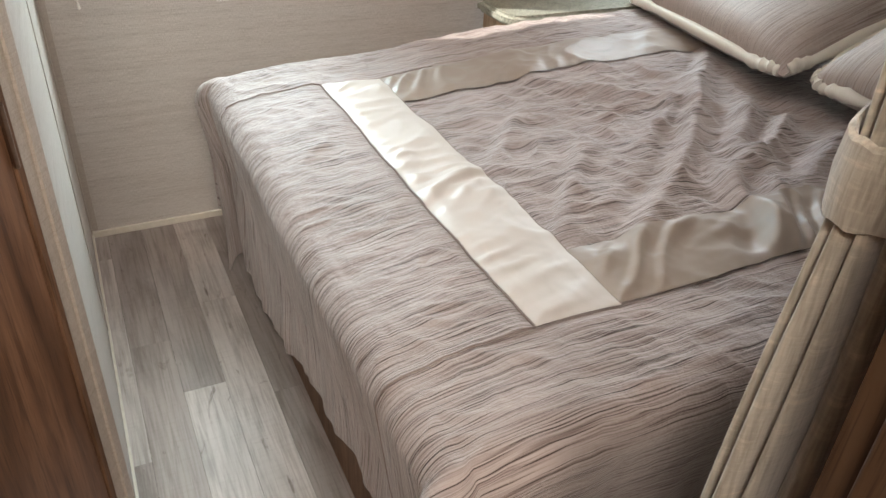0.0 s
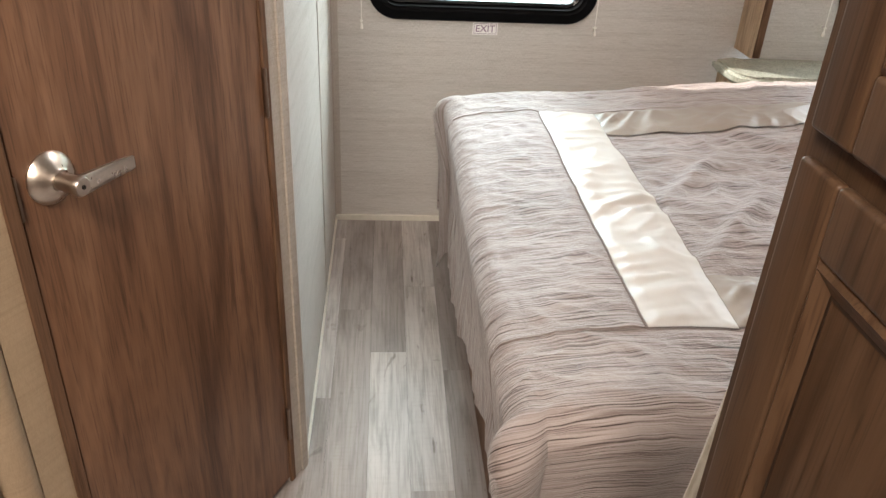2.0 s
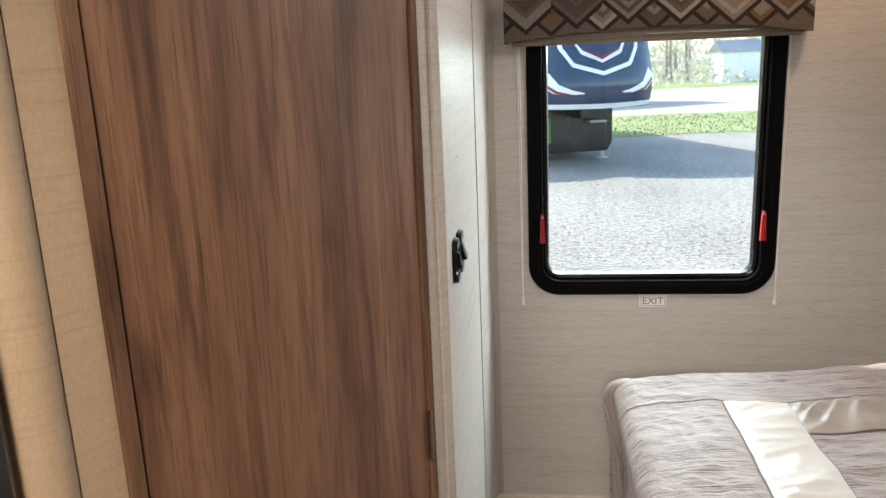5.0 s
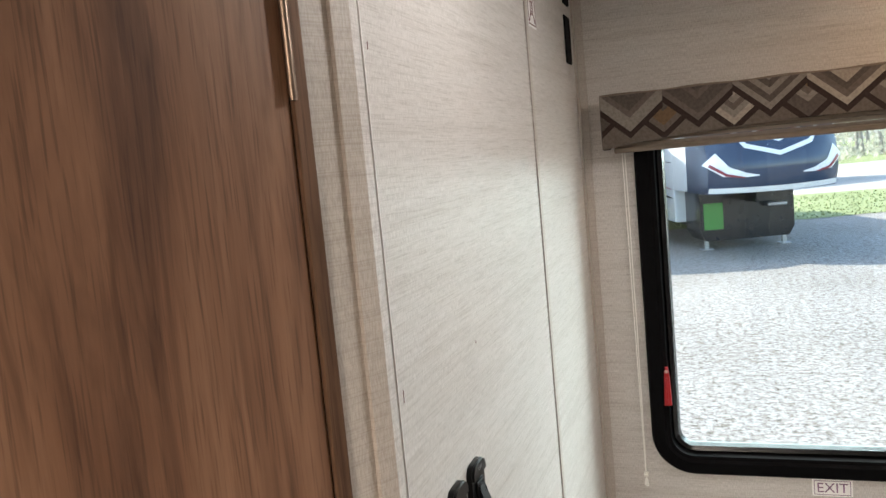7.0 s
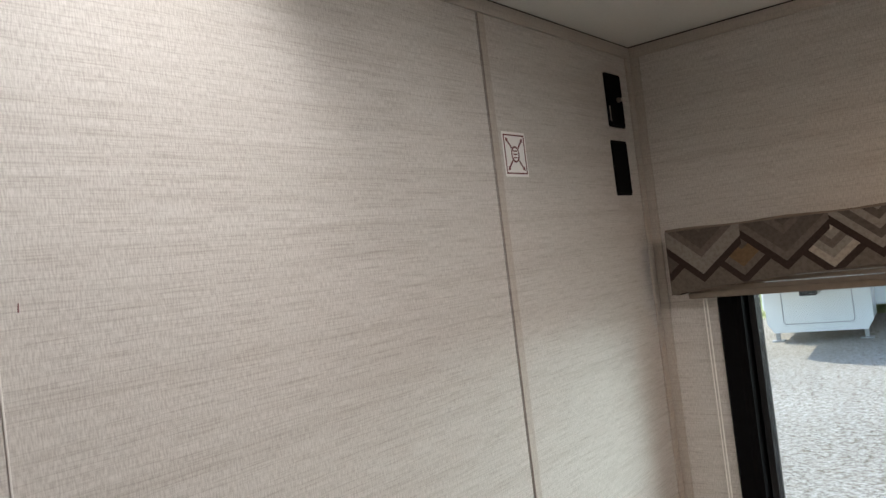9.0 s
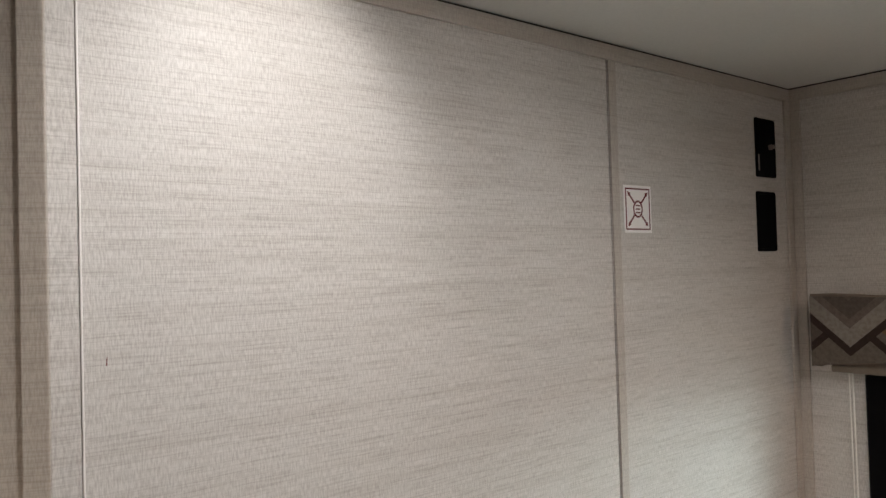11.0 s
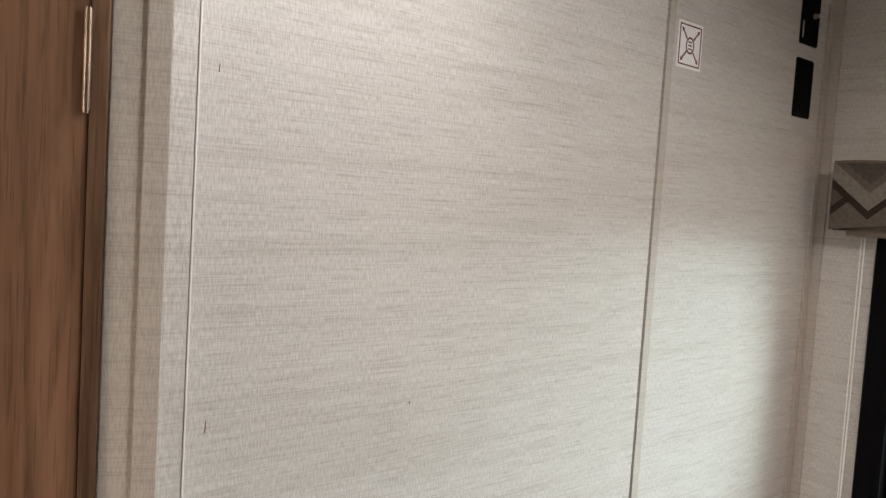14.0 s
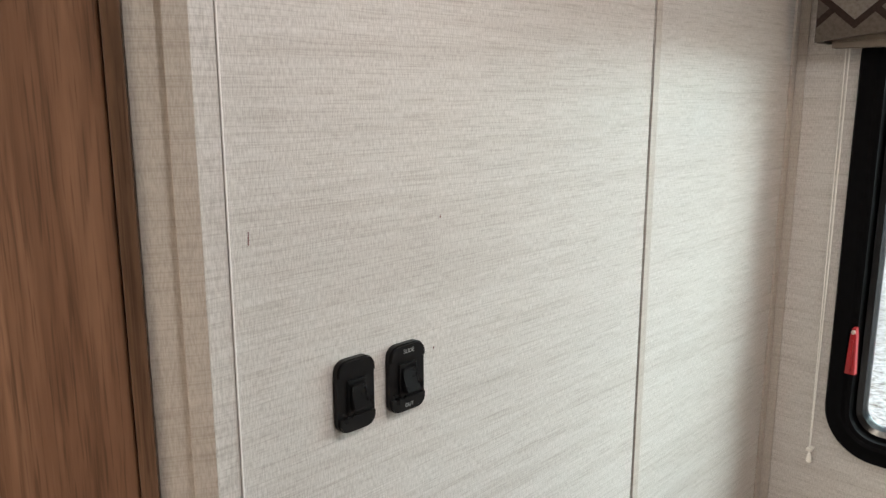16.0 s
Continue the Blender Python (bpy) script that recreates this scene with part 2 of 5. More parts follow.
def striped_cloth(name, dark, mid, light, deep=1.0):
    """Taupe jacquard with uneven threads that run along the cloth's u axis."""
    m, ns, ls, b = material(name, 0.6, spec=0.35)
    b.inputs["Sheen Weight"].default_value = 0.35
    b.inputs["Sheen Roughness"].default_value = 0.4
    warpf = noise_tex(ns, ls, coords(ns, ls, (6, 6, 1), "UV"), 1.0, 3)
    c = ns.new("ShaderNodeTexCoord")
    wob = ns.new("ShaderNodeVectorMath")
    wob.operation = "MULTIPLY_ADD"
    ls.new(warpf, wob.inputs[0])
    wob.inputs[1].default_value = (0, 0.005, 0)
    ls.new(c.outputs["UV"], wob.inputs[2])

    def mapped(s):
        mp = ns.new("ShaderNodeMapping")
        mp.inputs["Scale"].default_value = s
        ls.new(wob.outputs[0], mp.inputs["Vector"])
        return mp.outputs[0]

    rib = noise_tex(ns, ls, mapped((5, 400, 1)), 1.0, 2, 0.55, 0.03)
    line = noise_tex(ns, ls, mapped((4, 190, 1)), 1.0, 2, 0.6, 0.05)
    slub = noise_tex(ns, ls, mapped((10, 70, 1)), 1.0, 4, 0.6, 0.4)
    tone = noise_tex(ns, ls, mapped((2.2, 9, 1)), 1.0, 3)
    col = ramp(ns, ls, rib, [(0.36, dark), (0.43, mid), (0.56, light)])
    col = mix(ns, ls, col, ramp(ns, ls, line, [(0.33, tuple(min(1, 4.5 * c) for c in dark)), (0.42, (1, 1, 1))]), 0.6, "MULTIPLY")
    col = mix(ns, ls, col, ramp(ns, ls, slub, [(0.3, (0.80, 0.77, 0.75)), (0.55, (1, 1, 1))]), 0.35, "MULTIPLY")
    col = mix(ns, ls, col, ramp(ns, ls, tone, [(0.3, (0.90, 0.87, 0.85)), (0.7, (1.05, 1.04, 1.03))]), 1.0, "MULTIPLY")
    ls.new(col, b.inputs["Base Color"])
    puck = noise_tex(ns, ls, mapped((46, 62, 1)), 1.0, 4, 0.65, 0.6)
    h = math_node(ns, ls, "MULTIPLY_ADD", puck, 1.0, math_node(ns, ls, "MULTIPLY", rib, 0.45))
    bump(ns, ls, b, h, 0.8 * deep, 0.0065)
    return m


COMFORTER = striped_cloth("taupe_jacquard", (0.056, 0.038, 0.032), (0.290, 0.241, 0.228), (0.445, 0.388, 0.376))
SHAM = striped_cloth("taupe_sham", (0.27, 0.22, 0.20), (0.41, 0.355, 0.33), (0.50, 0.44, 0.415), 0.4)


def satin_cloth(name, colour):
    m, ns, ls, b = material(name, 0.42, spec=0.5)
    b.inputs["Sheen Weight"].default_value = 0.15
    v = coords(ns, ls, (1, 1, 1))
    f = noise_tex(ns, ls, v, 9, 3, 0.5, 0.6)
    t = noise_tex(ns, ls, v, 700, 2)
    ls.new(mix(ns, ls, tuple(c * 0.92 for c in colour), colour, t), b.inputs["Base Color"])
    bump(ns, ls, b, f, 0.15, 0.008)
    return m


# Same cream satin, its weaker sheen on the side bands put into the colour.
SATIN_SIDE = satin_cloth("dimmed_satin", (0.31, 0.255, 0.215))
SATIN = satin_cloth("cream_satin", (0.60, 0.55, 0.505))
PIPING = satin_cloth("ivory_piping", (0.78, 0.74, 0.66))


def curtain_cloth():
    m, ns, ls, b = material("olive_taupe_chenille", 0.85, spec=0.2)
    b.inputs["Sheen Weight"].default_value = 0.6
    warp = noise_tex(ns, ls, coords(ns, ls, (240, 240, 20)), 1.0, 4)
    weft = noise_tex(ns, ls, coords(ns, ls, (30, 30, 260)), 1.0, 3)
    slub = noise_tex(ns, ls, coords(ns, ls, (14, 14, 70)), 1.0, 4, 0.7, 0.5)
    col = ramp(ns, ls, warp, [(0.3, (0.27, 0.242, 0.198)), (0.6, (0.42, 0.385, 0.325))])
    col = mix(ns, ls, col, ramp(ns, ls, slub, [(0.52, (1, 1, 1)), (0.72, (1.45, 1.4, 1.35))]), 1.0, "MULTIPLY")
    ls.new(col, b.inputs["Base Color"])
    bump(ns, ls, b, math_node(ns, ls, "ADD", warp, weft), 0.4, 0.002)
    return m


CURTAIN = curtain_cloth()


def chevron_cloth():
    """Layered chevrons in browns, greys and cream, each column set off from the next."""
    m, ns, ls, b = material("chevron_valance_cloth", 0.8, spec=0.2)
    c = ns.new("ShaderNodeTexCoord")
    sep = ns.new("ShaderNodeSeparateXYZ")
    ls.new(c.outputs["Object"], sep.inputs[0])
    run = math_node(ns, ls, "ADD", sep.outputs[0], sep.outputs[1])
    pitch = 0.142

    def vees(offset, low):
        """Nested vees on every second column: height over the vee's lower edge, and a key for its colour."""
        u = math_node(ns, ls, "DIVIDE", math_node(ns, ls, "ADD", run, offset), pitch)
        colm = math_node(ns, ls, "FLOOR", u)
        away = math_node(ns, ls, "MULTIPLY", math_node(ns, ls, "ABSOLUTE", math_node(ns, ls, "SUBTRACT", math_node(ns, ls, "FRACT", u), 0.5)), pitch * 0.86)
        jog = ns.new("ShaderNodeTexWhiteNoise")
        jog.noise_dimensions = "1D"
        ls.new(math_node(ns, ls, "ADD", colm, offset * 50), jog.inputs["W"])
        up = math_node(ns, ls, "SUBTRACT", math_node(ns, ls, "SUBTRACT", sep.outputs[2], away), math_node(ns, ls, "MULTIPLY_ADD", jog.outputs["Value"], 0.02, low))
        band = math_node(ns, ls, "FLOOR", math_node(ns, ls, "DIVIDE", up, 0.0150))
        key = ns.new("ShaderNodeCombineXYZ")
        ls.new(colm, key.inputs[0])
        ls.new(band, key.inputs[1])
        key.inputs[2].default_value = offset
        rnd = ns.new("ShaderNodeTexWhiteNoise")
        ls.new(key.outputs[0], rnd.inputs["Vector"])
        col = ramp(ns, ls, rnd.outputs["Value"], [(0.0, (0.20, 0.175, 0.15)), (0.25, (0.115, 0.095, 0.080)), (0.45, (0.30, 0.26, 0.215)), (0.62, (0.135, 0.085, 0.045)), (0.78, (0.085, 0.068, 0.058))], True)
        edge = math_node(ns, ls, "LESS_THAN", up, 0.0150)
        return mix(ns, ls, col, (0.030, 0.018, 0.015), edge), math_node(ns, ls, "GREATER_THAN", up, 0.0)

    under, in_under = vees(0.0, 0.012)
    over, in_over = vees(0.071, 0.020)
    col = mix(ns, ls, (0.115, 0.095, 0.078), under, in_under)
    col = mix(ns, ls, col, over, in_over)
    fl = noise_tex(ns, ls, coords(ns, ls, (1, 1, 1)), 160, 3)
    col = mix(ns, ls, col, ramp(ns, ls, fl, [(0.35, (0.72, 0.70, 0.68)), (0.6, (1, 1, 1))]), 0.8, "MULTIPLY")
    ls.new(col, b.inputs["Base Color"])
    bump(ns, ls, b, fl, 0.3, 0.001)
    return m


CHEVRON = chevron_cloth()


def pane_glass():
    m = bpy.data.materials.new("window_glass")
    m.use_nodes = True
    ns, ls = m.node_tree.nodes, m.node_tree.links
    ns.remove(ns["Principled BSDF"])
    t = ns.new("ShaderNodeBsdfTransparent")
    t.inputs[0].default_value = (0.93, 0.97, 0.96, 1)
    g = ns.new("ShaderNodeBsdfGlossy")
    g.inputs["Roughness"].default_value = 0.01
    f = ns.new("ShaderNodeFresnel")
    f.inputs[0].default_value = 1.45
    mx = ns.new("ShaderNodeMixShader")
    ls.new(f.outputs[0], mx.inputs[0])
    ls.new(t.outputs[0], mx.inputs[1])
    ls.new(g.outputs[0], mx.inputs[2])
    ls.new(mx.outputs[0], ns["Material Output"].inputs[0])
    return m


GLASS = pane_glass()


def ground_mat(name, stops, scale, relief):
    m, ns, ls, b = material(name, 0.9, spec=0.2)
    v = coords(ns, ls, (1, 1, 1))
    peb = noise_tex(ns, ls, v, scale, 6, 0.7)
    mid = noise_tex(ns, ls, coords(ns, ls, (1, 1.3, 1)), 9.0, 6, 0.75)
    big = noise_tex(ns, ls, v, 0.35, 3)
    col = ramp(ns, ls, peb, stops)
    col = mix(ns, ls, col, ramp(ns, ls, mid, [(0.38, (0.48, 0.42, 0.36)), (0.52, (1, 1, 1))]), 0.9, "MULTIPLY")
    col = mix(ns, ls, col, ramp(ns, ls, big, [(0.3, (0.85, 0.84, 0.82)), (0.7, (1.05, 1.05, 1.05))]), 1.0, "MULTIPLY")
    ls.new(col, b.inputs["Base Color"])
    bump(ns, ls, b, peb, relief, 0.03)
    return m


GRAVEL = ground_mat("grey_gravel", [(0.38, (0.15, 0.13, 0.11)), (0.47, (0.35, 0.318, 0.28)), (0.60, (0.52, 0.49, 0.45))], 22, 0.9)
PALE_ROAD = ground_mat("pale_road", [(0.3, (0.42, 0.38, 0.33)), (0.7, (0.60, 0.56, 0.50))], 9, 0.3)
GRASS = ground_mat("spring_grass", [(0.3, (0.24, 0.28, 0.11)), (0.7, (0.40, 0.44, 0.22))], 14, 0.8)
NAVY = plain("navy_gelcoat", (0.035, 0.050, 0.085), 0.15, vary=0.08, scale=3)
GELCOAT = plain("white_gelcoat", (0.76, 0.76, 0.75), 0.22, vary=0.03, scale=4)
GREY_SHELL = plain("grey_shell", (0.13, 0.145, 0.17), 0.45, vary=0.06, scale=4)
SKIRT = plain("black_skirt", (0.012, 0.013, 0.014), 0.18, vary=0.15, scale=5)
GREEN_REFLECTION = plain("green_reflection", (0.06, 0.24, 0.04), 0.35, vary=0.1, scale=5)
MAROON = plain("maroon_decal", (0.22, 0.02, 0.035), 0.3)
STEEL = plain("leg_steel", (0.35, 0.35, 0.36), 0.4, 0.8)
TYRE = plain("tyre_rubber", (0.02, 0.02, 0.02), 0.8)
BARK = plain("bark", (0.30, 0.265, 0.225), 0.9, vary=0.3, scale=14, relief=0.5)


def thin_leaf(name, colour):
    """Thin leaves that let part of the sun shine through."""
    m, ns, ls, b = material(name, 0.7, spec=0.2)
    f = noise_tex(ns, ls, coords(ns, ls, (1, 1, 1)), 1.2, 4)
    col = ramp(ns, ls, f, [(0.3, tuple(c * 0.75 for c in colour)), (0.7, tuple(min(1, c * 1.25) for c in colour))])
    ls.new(col, b.inputs["Base Color"])
    t = ns.new("ShaderNodeBsdfTranslucent")
    ls.new(col, t.inputs[0])
    mx = ns.new("ShaderNodeMixShader")
    mx.inputs[0].default_value = 0.5
    ls.new(b.outputs[0], mx.inputs[1])
    ls.new(t.outputs[0], mx.inputs[2])
    ls.new(mx.outputs[0], ns["Material Output"].inputs[0])
    return m


# Leaf and scrub colours are lightened to paint the pale outdoor haze.
LEAF = thin_leaf("hazed_young_leaf", (0.50, 0.50, 0.33))
SCRUB = thin_leaf("hazed_dry_scrub", (0.52, 0.49, 0.39))


# ---------- mesh helpers ----------
def mesh_object(name, bm, mat, smooth=False):
    bmesh.ops.recalc_face_normals(bm, faces=bm.faces)
    me = bpy.data.meshes.new(name)
    bm.to_mesh(me)
    bm.free()
    if smooth:
        me.polygons.foreach_set("use_smooth", [True] * len(me.polygons))
        me.set_sharp_from_angle(angle=radians(40))
    me.materials.append(mat)
    return new(name, me)


def part(name, bm, mat, parent, label="", smooth=False):
    ob = mesh_object(name, bm, mat, smooth)
    ob.parent = parent
    if label:
        ob["label"] = label
    return ob


def thing(name, at, label, category, group="", kind="", rz=0.0):
    e = new(name)
    e.empty_display_size = 0.05
    e.matrix_world = pose(*at, 0, 0, rz)
    return tagged(e, label, category, group, kind)


def add_box(bm, lo, hi, bevel=0.0, segs=2):
    r = bmesh.ops.create_cube(bm, size=1.0)
    vs = r["verts"]
    for v in vs:
        v.co = Vector([lo[i] + (v.co[i] + 0.5) * (hi[i] - lo[i]) for i in range(3)])
    if bevel:
        es = list({e for v in vs for e in v.link_edges})
        bmesh.ops.bevel(bm, geom=es, offset=bevel, segments=segs, profile=0.6, affect="EDGES")
    return bm


def box(lo, hi, bevel=0.0, segs=2):
    return add_box(bmesh.new(), lo, hi, bevel, segs)


def add_prism(bm, outline, axis, lo, hi):
    """A flat outline of 2D points, pushed out along an axis from lo to hi."""
    def place(p, h):
        return {"x": (h, p[0], p[1]), "y": (p[0], h, p[1]), "z": (p[0], p[1], h)}[axis]
    a = [bm.verts.new(place(p, lo)) for p in outline]
    b = [bm.verts.new(place(p, hi)) for p in outline]
    n = len(outline)
    bm.faces.new(a)
    bm.faces.new(b[::-1])
    for i in range(n):
        bm.faces.new((a[i], b[i], b[(i + 1) % n], a[(i + 1) % n]))
    return bm


def rounded(x0, z0, x1, z1, r, n=8):
    out = []
    for cx, cz, a0 in ((x1 - r, z1 - r, 0), (x0 + r, z1 - r, 90), (x0 + r, z0 + r, 180), (x1 - r, z0 + r, 270)):
        for i in range(n + 1):
            a = radians(a0 + 90 * i / n)
            out.append((cx + r * math.cos(a), cz + r * math.sin(a)))
    return out


def add_ring(bm, loops):
    """A closed skin over a list of equally long loops of 3D points, the last joined to the first."""
    vs = [[bm.verts.new(p) for p in loop] for loop in loops]
    n = len(loops[0])
    for a, b in zip(vs, vs[1:] + vs[:1]):
        for i in range(n):
            bm.faces.new((a[i], a[(i + 1) % n], b[(i + 1) % n], b[i]))
    return bm


def add_tube(bm, path, radius, n=8, caps=True):
    rings = []
    for i, p in enumerate(path):
        p = Vector(p)
        d = (Vector(path[min(i + 1, len(path) - 1)]) - Vector(path[max(i - 1, 0)])).normalized()
        side = d.cross(Vector((0, 0, 1)) if abs(d.z) < 0.9 else Vector((1, 0, 0))).normalized()
        up = side.cross(d)
        r = radius[i] if isinstance(radius, (list, tuple)) else radius
        rings.append([bm.verts.new(p + side * math.cos(2 * math.pi * k / n) * r + up * math.sin(2 * math.pi * k / n) * r) for k in range(n)])
    for a, b in zip(rings, rings[1:]):
        for k in range(n):
            bm.faces.new((a[k], a[(k + 1) % n], b[(k + 1) % n], b[k]))
    if caps:
        bm.faces.new(rings[0][::-1])
        bm.faces.new(rings[-1])
    return bm


def add_lathe(bm, profile, m, n=28):
    """Profile of (radius, height), turned about z and then placed by m."""
    rings = [[bm.verts.new(m @ Vector((r * math.cos(2 * math.pi * k / n), r * math.sin(2 * math.pi * k / n), h))) for k in range(n)] for r, h in profile]
    for a, b in zip(rings, rings[1:]):
        for k in range(n):
            bm.faces.new((a[k], a[(k + 1) % n], b[(k + 1) % n], b[k]))
    bm.faces.new(rings[0][::-1])
    bm.faces.new(rings[-1])
    return bm


def writing(name, text, height, m, mat, parent):
    c = bpy.data.curves.new(name, "FONT")
    c.body, c.size, c.align_x, c.align_y, c.extrude = text, height, "CENTER", "CENTER", 0.0002
    tmp = bpy.data.objects.new(name, c)
    scene.collection.objects.link(tmp)
    me = bpy.data.meshes.new_from_object(tmp.evaluated_get(bpy.context.evaluated_depsgraph_get()))
    bpy.data.objects.remove(tmp)
    me.materials.append(mat)
    ob = new(name, me)
    ob.parent = parent
    ob.matrix_basis = m
    return ob


def structure(ob, label, category):
    return tagged(ob, label, category, "", "structure")


# ---------- the shell ----------
TOP = 1.98
ANG = radians(28)
CX, CY = 0.0, -1.218
DX, DY = -math.sin(ANG), -math.cos(ANG)
NX, NY = math.cos(ANG), -math.sin(ANG)


def on_slant(s, out=0.0, z=0.0):
    """A place on the slanted wall: s along it from its far corner, out into the room."""
    return (CX + DX * s + NX * out, CY + DY * s + NY * out, z)


def slant_box(bm, s0, s1, o0, o1, z0, z1, bevel=0.0):
    pts = [on_slant(s0, o0)[:2], on_slant(s1, o0)[:2], on_slant(s1, o1)[:2], on_slant(s0, o1)[:2]]
    before = set(bm.verts)
    add_prism(bm, pts, "z", z0, z1)
    if bevel:
        es = list({e for v in bm.verts if v not in before for e in v.link_edges})
        bmesh.ops.bevel(bm, geom=es, offset=bevel, segments=2, profile=0.6, affect="EDGES")
    return bm


FX = -0.315          # front of the fridge
WX = 0.4385           # front of the wardrobe
S_END = 0.655

floor_bm = box((-1.2, -4.6, -0.06), (2.3, 0.1, -0.004))
floor = structure(mesh_object("floor", floor_bm, DARK_GAP), "grey wood-look vinyl plank floor", "floor")

ceiling = structure(mesh_object("ceiling", box((-1.2, -4.6, TOP), (2.3, 0.1, TOP + 0.05)), CEILING_MAT), "plain off-white vinyl ceiling", "ceiling")

# far wall, with the opening of the exit window
W0, W1, WB, WT = 0.151, 0.819, 0.762, 1.538
bm = bmesh.new()
add_box(bm, (-0.06, 0.0, -0.05), (W0, 0.05, TOP))
add_box(bm, (W1, 0.0, -0.05), (1.45, 0.05, TOP))
add_box(bm, (W0, 0.0, -0.05), (W1, 0.05, WB))
add_box(bm, (W0, 0.0, WT), (W1, 0.05, TOP))
structure(mesh_object("wall_far", bm, PAPER), "beige linen-papered wall with the exit window", "wall")

# left wall: two panels butted under a batten
bm = box((-0.06, -1.195, -0.05), (0.0, -0.5155, TOP))
wl = structure(mesh_object("wall_left", bm, PAPER), "beige linen-papered panel wall", "wall")
bm = box((-0.06, -0.5125, -0.05), (0.0, 0.0, TOP))
structure(mesh_object("wall_left_end", bm, PAPER), "beige linen-papered panel beside the window wall", "wall")
structure(mesh_object("wall_seam", box((-0.06, -0.5155, -0.05), (-0.004, -0.5125, TOP)), DARK_GAP), "dark open seam between wall panels", "seam")

# slanted wall with the door opening
D0, D1, DT = 0.0620, 0.536, 1.755
bm = bmesh.new()
slant_box(bm, 0.0, D0 - 0.003, -0.05, 0.0, -0.05, TOP)
slant_box(bm, D1 + 0.004, S_END - 0.02, -0.05, 0.0, -0.05, TOP)
slant_box(bm, D0 - 0.004, D1 + 0.004, -0.05, 0.0, DT + 0.004, TOP)
structure(mesh_object("wall_slanted", bm, PAPER), "slanted linen-papered wall round the door", "wall")
bm = bmesh.new()
slant_box(bm, D0 - 0.01, D1 + 0.01, -0.075, -0.052, -0.05, TOP)
structure(mesh_object("wall_behind_door", bm, DARK_GAP), "dark lining behind the closed door", "wall")

# trims of the left wall
bm = box((0.0, -1.2185, 0.0), (0.0035, -1.1955, TOP - 0.024), 0.0012)
structure(mesh_object("trim_corner_face", bm, PAPER), "papered corner moulding on the wall face", "trim")
bm = box((0.0002, -1.1954, 0.0), (0.0048, -1.1934, TOP - 0.024), 0.0009)
structure(mesh_object("trim_corner_bead", bm, BEAD), "fine bead along the corner moulding, its highlight painted pale", "trim")
bm = slant_box(bmesh.new(), -0.002, 0.018, 0.0005, 0.0075, 0.0, TOP - 0.0005, 0.0012)
structure(mesh_object("trim_corner_return", bm, PAPER_SHADED), "papered corner moulding turned to the door", "trim")
bm = box((0.0, -0.5125, 0.0), (0.0022, -0.4965, TOP - 0.024), 0.0008)
structure(mesh_object("trim_batten", bm, PAPER_TRIM), "flat papered batten over the panel joint", "trim")
bm = box((0.0, -1.218, TOP - 0.024), (0.0045, -0.022, TOP - 0.0028), 0.0012)
structure(mesh_object("trim_ceiling_left", bm, PAPER_TRIM), "papered strip along the ceiling", "trim")
bm = box((0.0, -0.0045, TOP - 0.024), (1.31, 0.0, TOP - 0.0028), 0.0012)
structure(mesh_object("trim_ceiling_far", bm, PAPER_TRIM), "papered strip along the ceiling", "trim")
# Thin dark strips paint the shadow in the gap under the ceiling.
structure(mesh_object("trim_ceiling_gap", box((0.0, -1.218, TOP - 0.0027), (0.0030, -0.003, TOP - 0.0003)), DARK_GAP), "dark strip painting the shadow gap between wall strip and ceiling", "trim")
structure(mesh_object("trim_ceiling_gap_far", box((0.0031, -0.0030, TOP - 0.0027), (1.31, -0.0001, TOP - 0.0003)), DARK_GAP), "dark strip painting the shadow gap between wall strip and ceiling", "trim")
bm = box((0.0, -0.022, 0.024), (0.0045, 0.0, TOP - 0.0028), 0.0012)
structure(mesh_object("trim_corner_left", bm, PAPER_TRIM), "papered strip in the room corner", "trim")
bm = box((0.0045, -0.0045, 0.024), (0.022, 0.0, TOP - 0.024), 0.0012)
structure(mesh_object("trim_corner_far", bm, PAPER_TRIM), "papered strip in the room corner", "trim")
bm = box((0.0, -0.009, 0.0), (1.31, 0.0, 0.022), 0.003)
structure(mesh_object("baseboard_far", bm, WHITE_TRIM), "thin cream base moulding", "baseboard")
bm = box((0.0, -1.205, 0.0), (0.006, -0.009, 0.014), 0.002)
structure(mesh_object("baseboard_left", bm, WHITE_TRIM), "thin cream base moulding", "baseboard")

# the bed's alcove: side wall with a second window, and the head wall
A0, A1, AB, AT = 1.622, 2.02, 0.82, 1.43
bm = bmesh.new()
add_box(bm, (1.378, -0.12, -0.05), (A0, -0.07, TOP))
add_box(bm, (A1, -0.12, -0.05), (2.2, -0.07, TOP))
add_box(bm, (A0, -0.12, -0.05), (A1, -0.07, AB))
add_box(bm, (A0, -0.12, AT), (A1, -0.07, TOP))
structure(mesh_object("wall_alcove", bm, PAPER), "papered side wall of the bed alcove", "wall")
structure(mesh_object("wall_head", box((2.15, -2.14, -0.05), (2.2, -0.12, TOP), 0.0), PAPER), "papered wall behind the pillows", "wall")
structure(mesh_object("wall_bed_side", box((0.47, -2.14, -0.05), (2.15, -2.09, TOP)), PAPER), "papered wall beside the bed", "wall")
structure(mesh_object("wall_hall_right", box((0.96, -4.6, -0.05), (1.0, -2.14, TOP)), PAPER), "plain wall behind the wardrobe", "wall")
structure(mesh_object("wall_hall_left", box((-0.97, -4.6, -0.05), (-0.93, -1.83, TOP)), PAPER), "plain wall behind the fridge", "wall")
structure(mesh_object("wall_fridge_end", box((-0.93, -1.83, -0.05), (-0.335, -1.80, TOP)), PAPER), "plain wall beside the fridge", "wall")
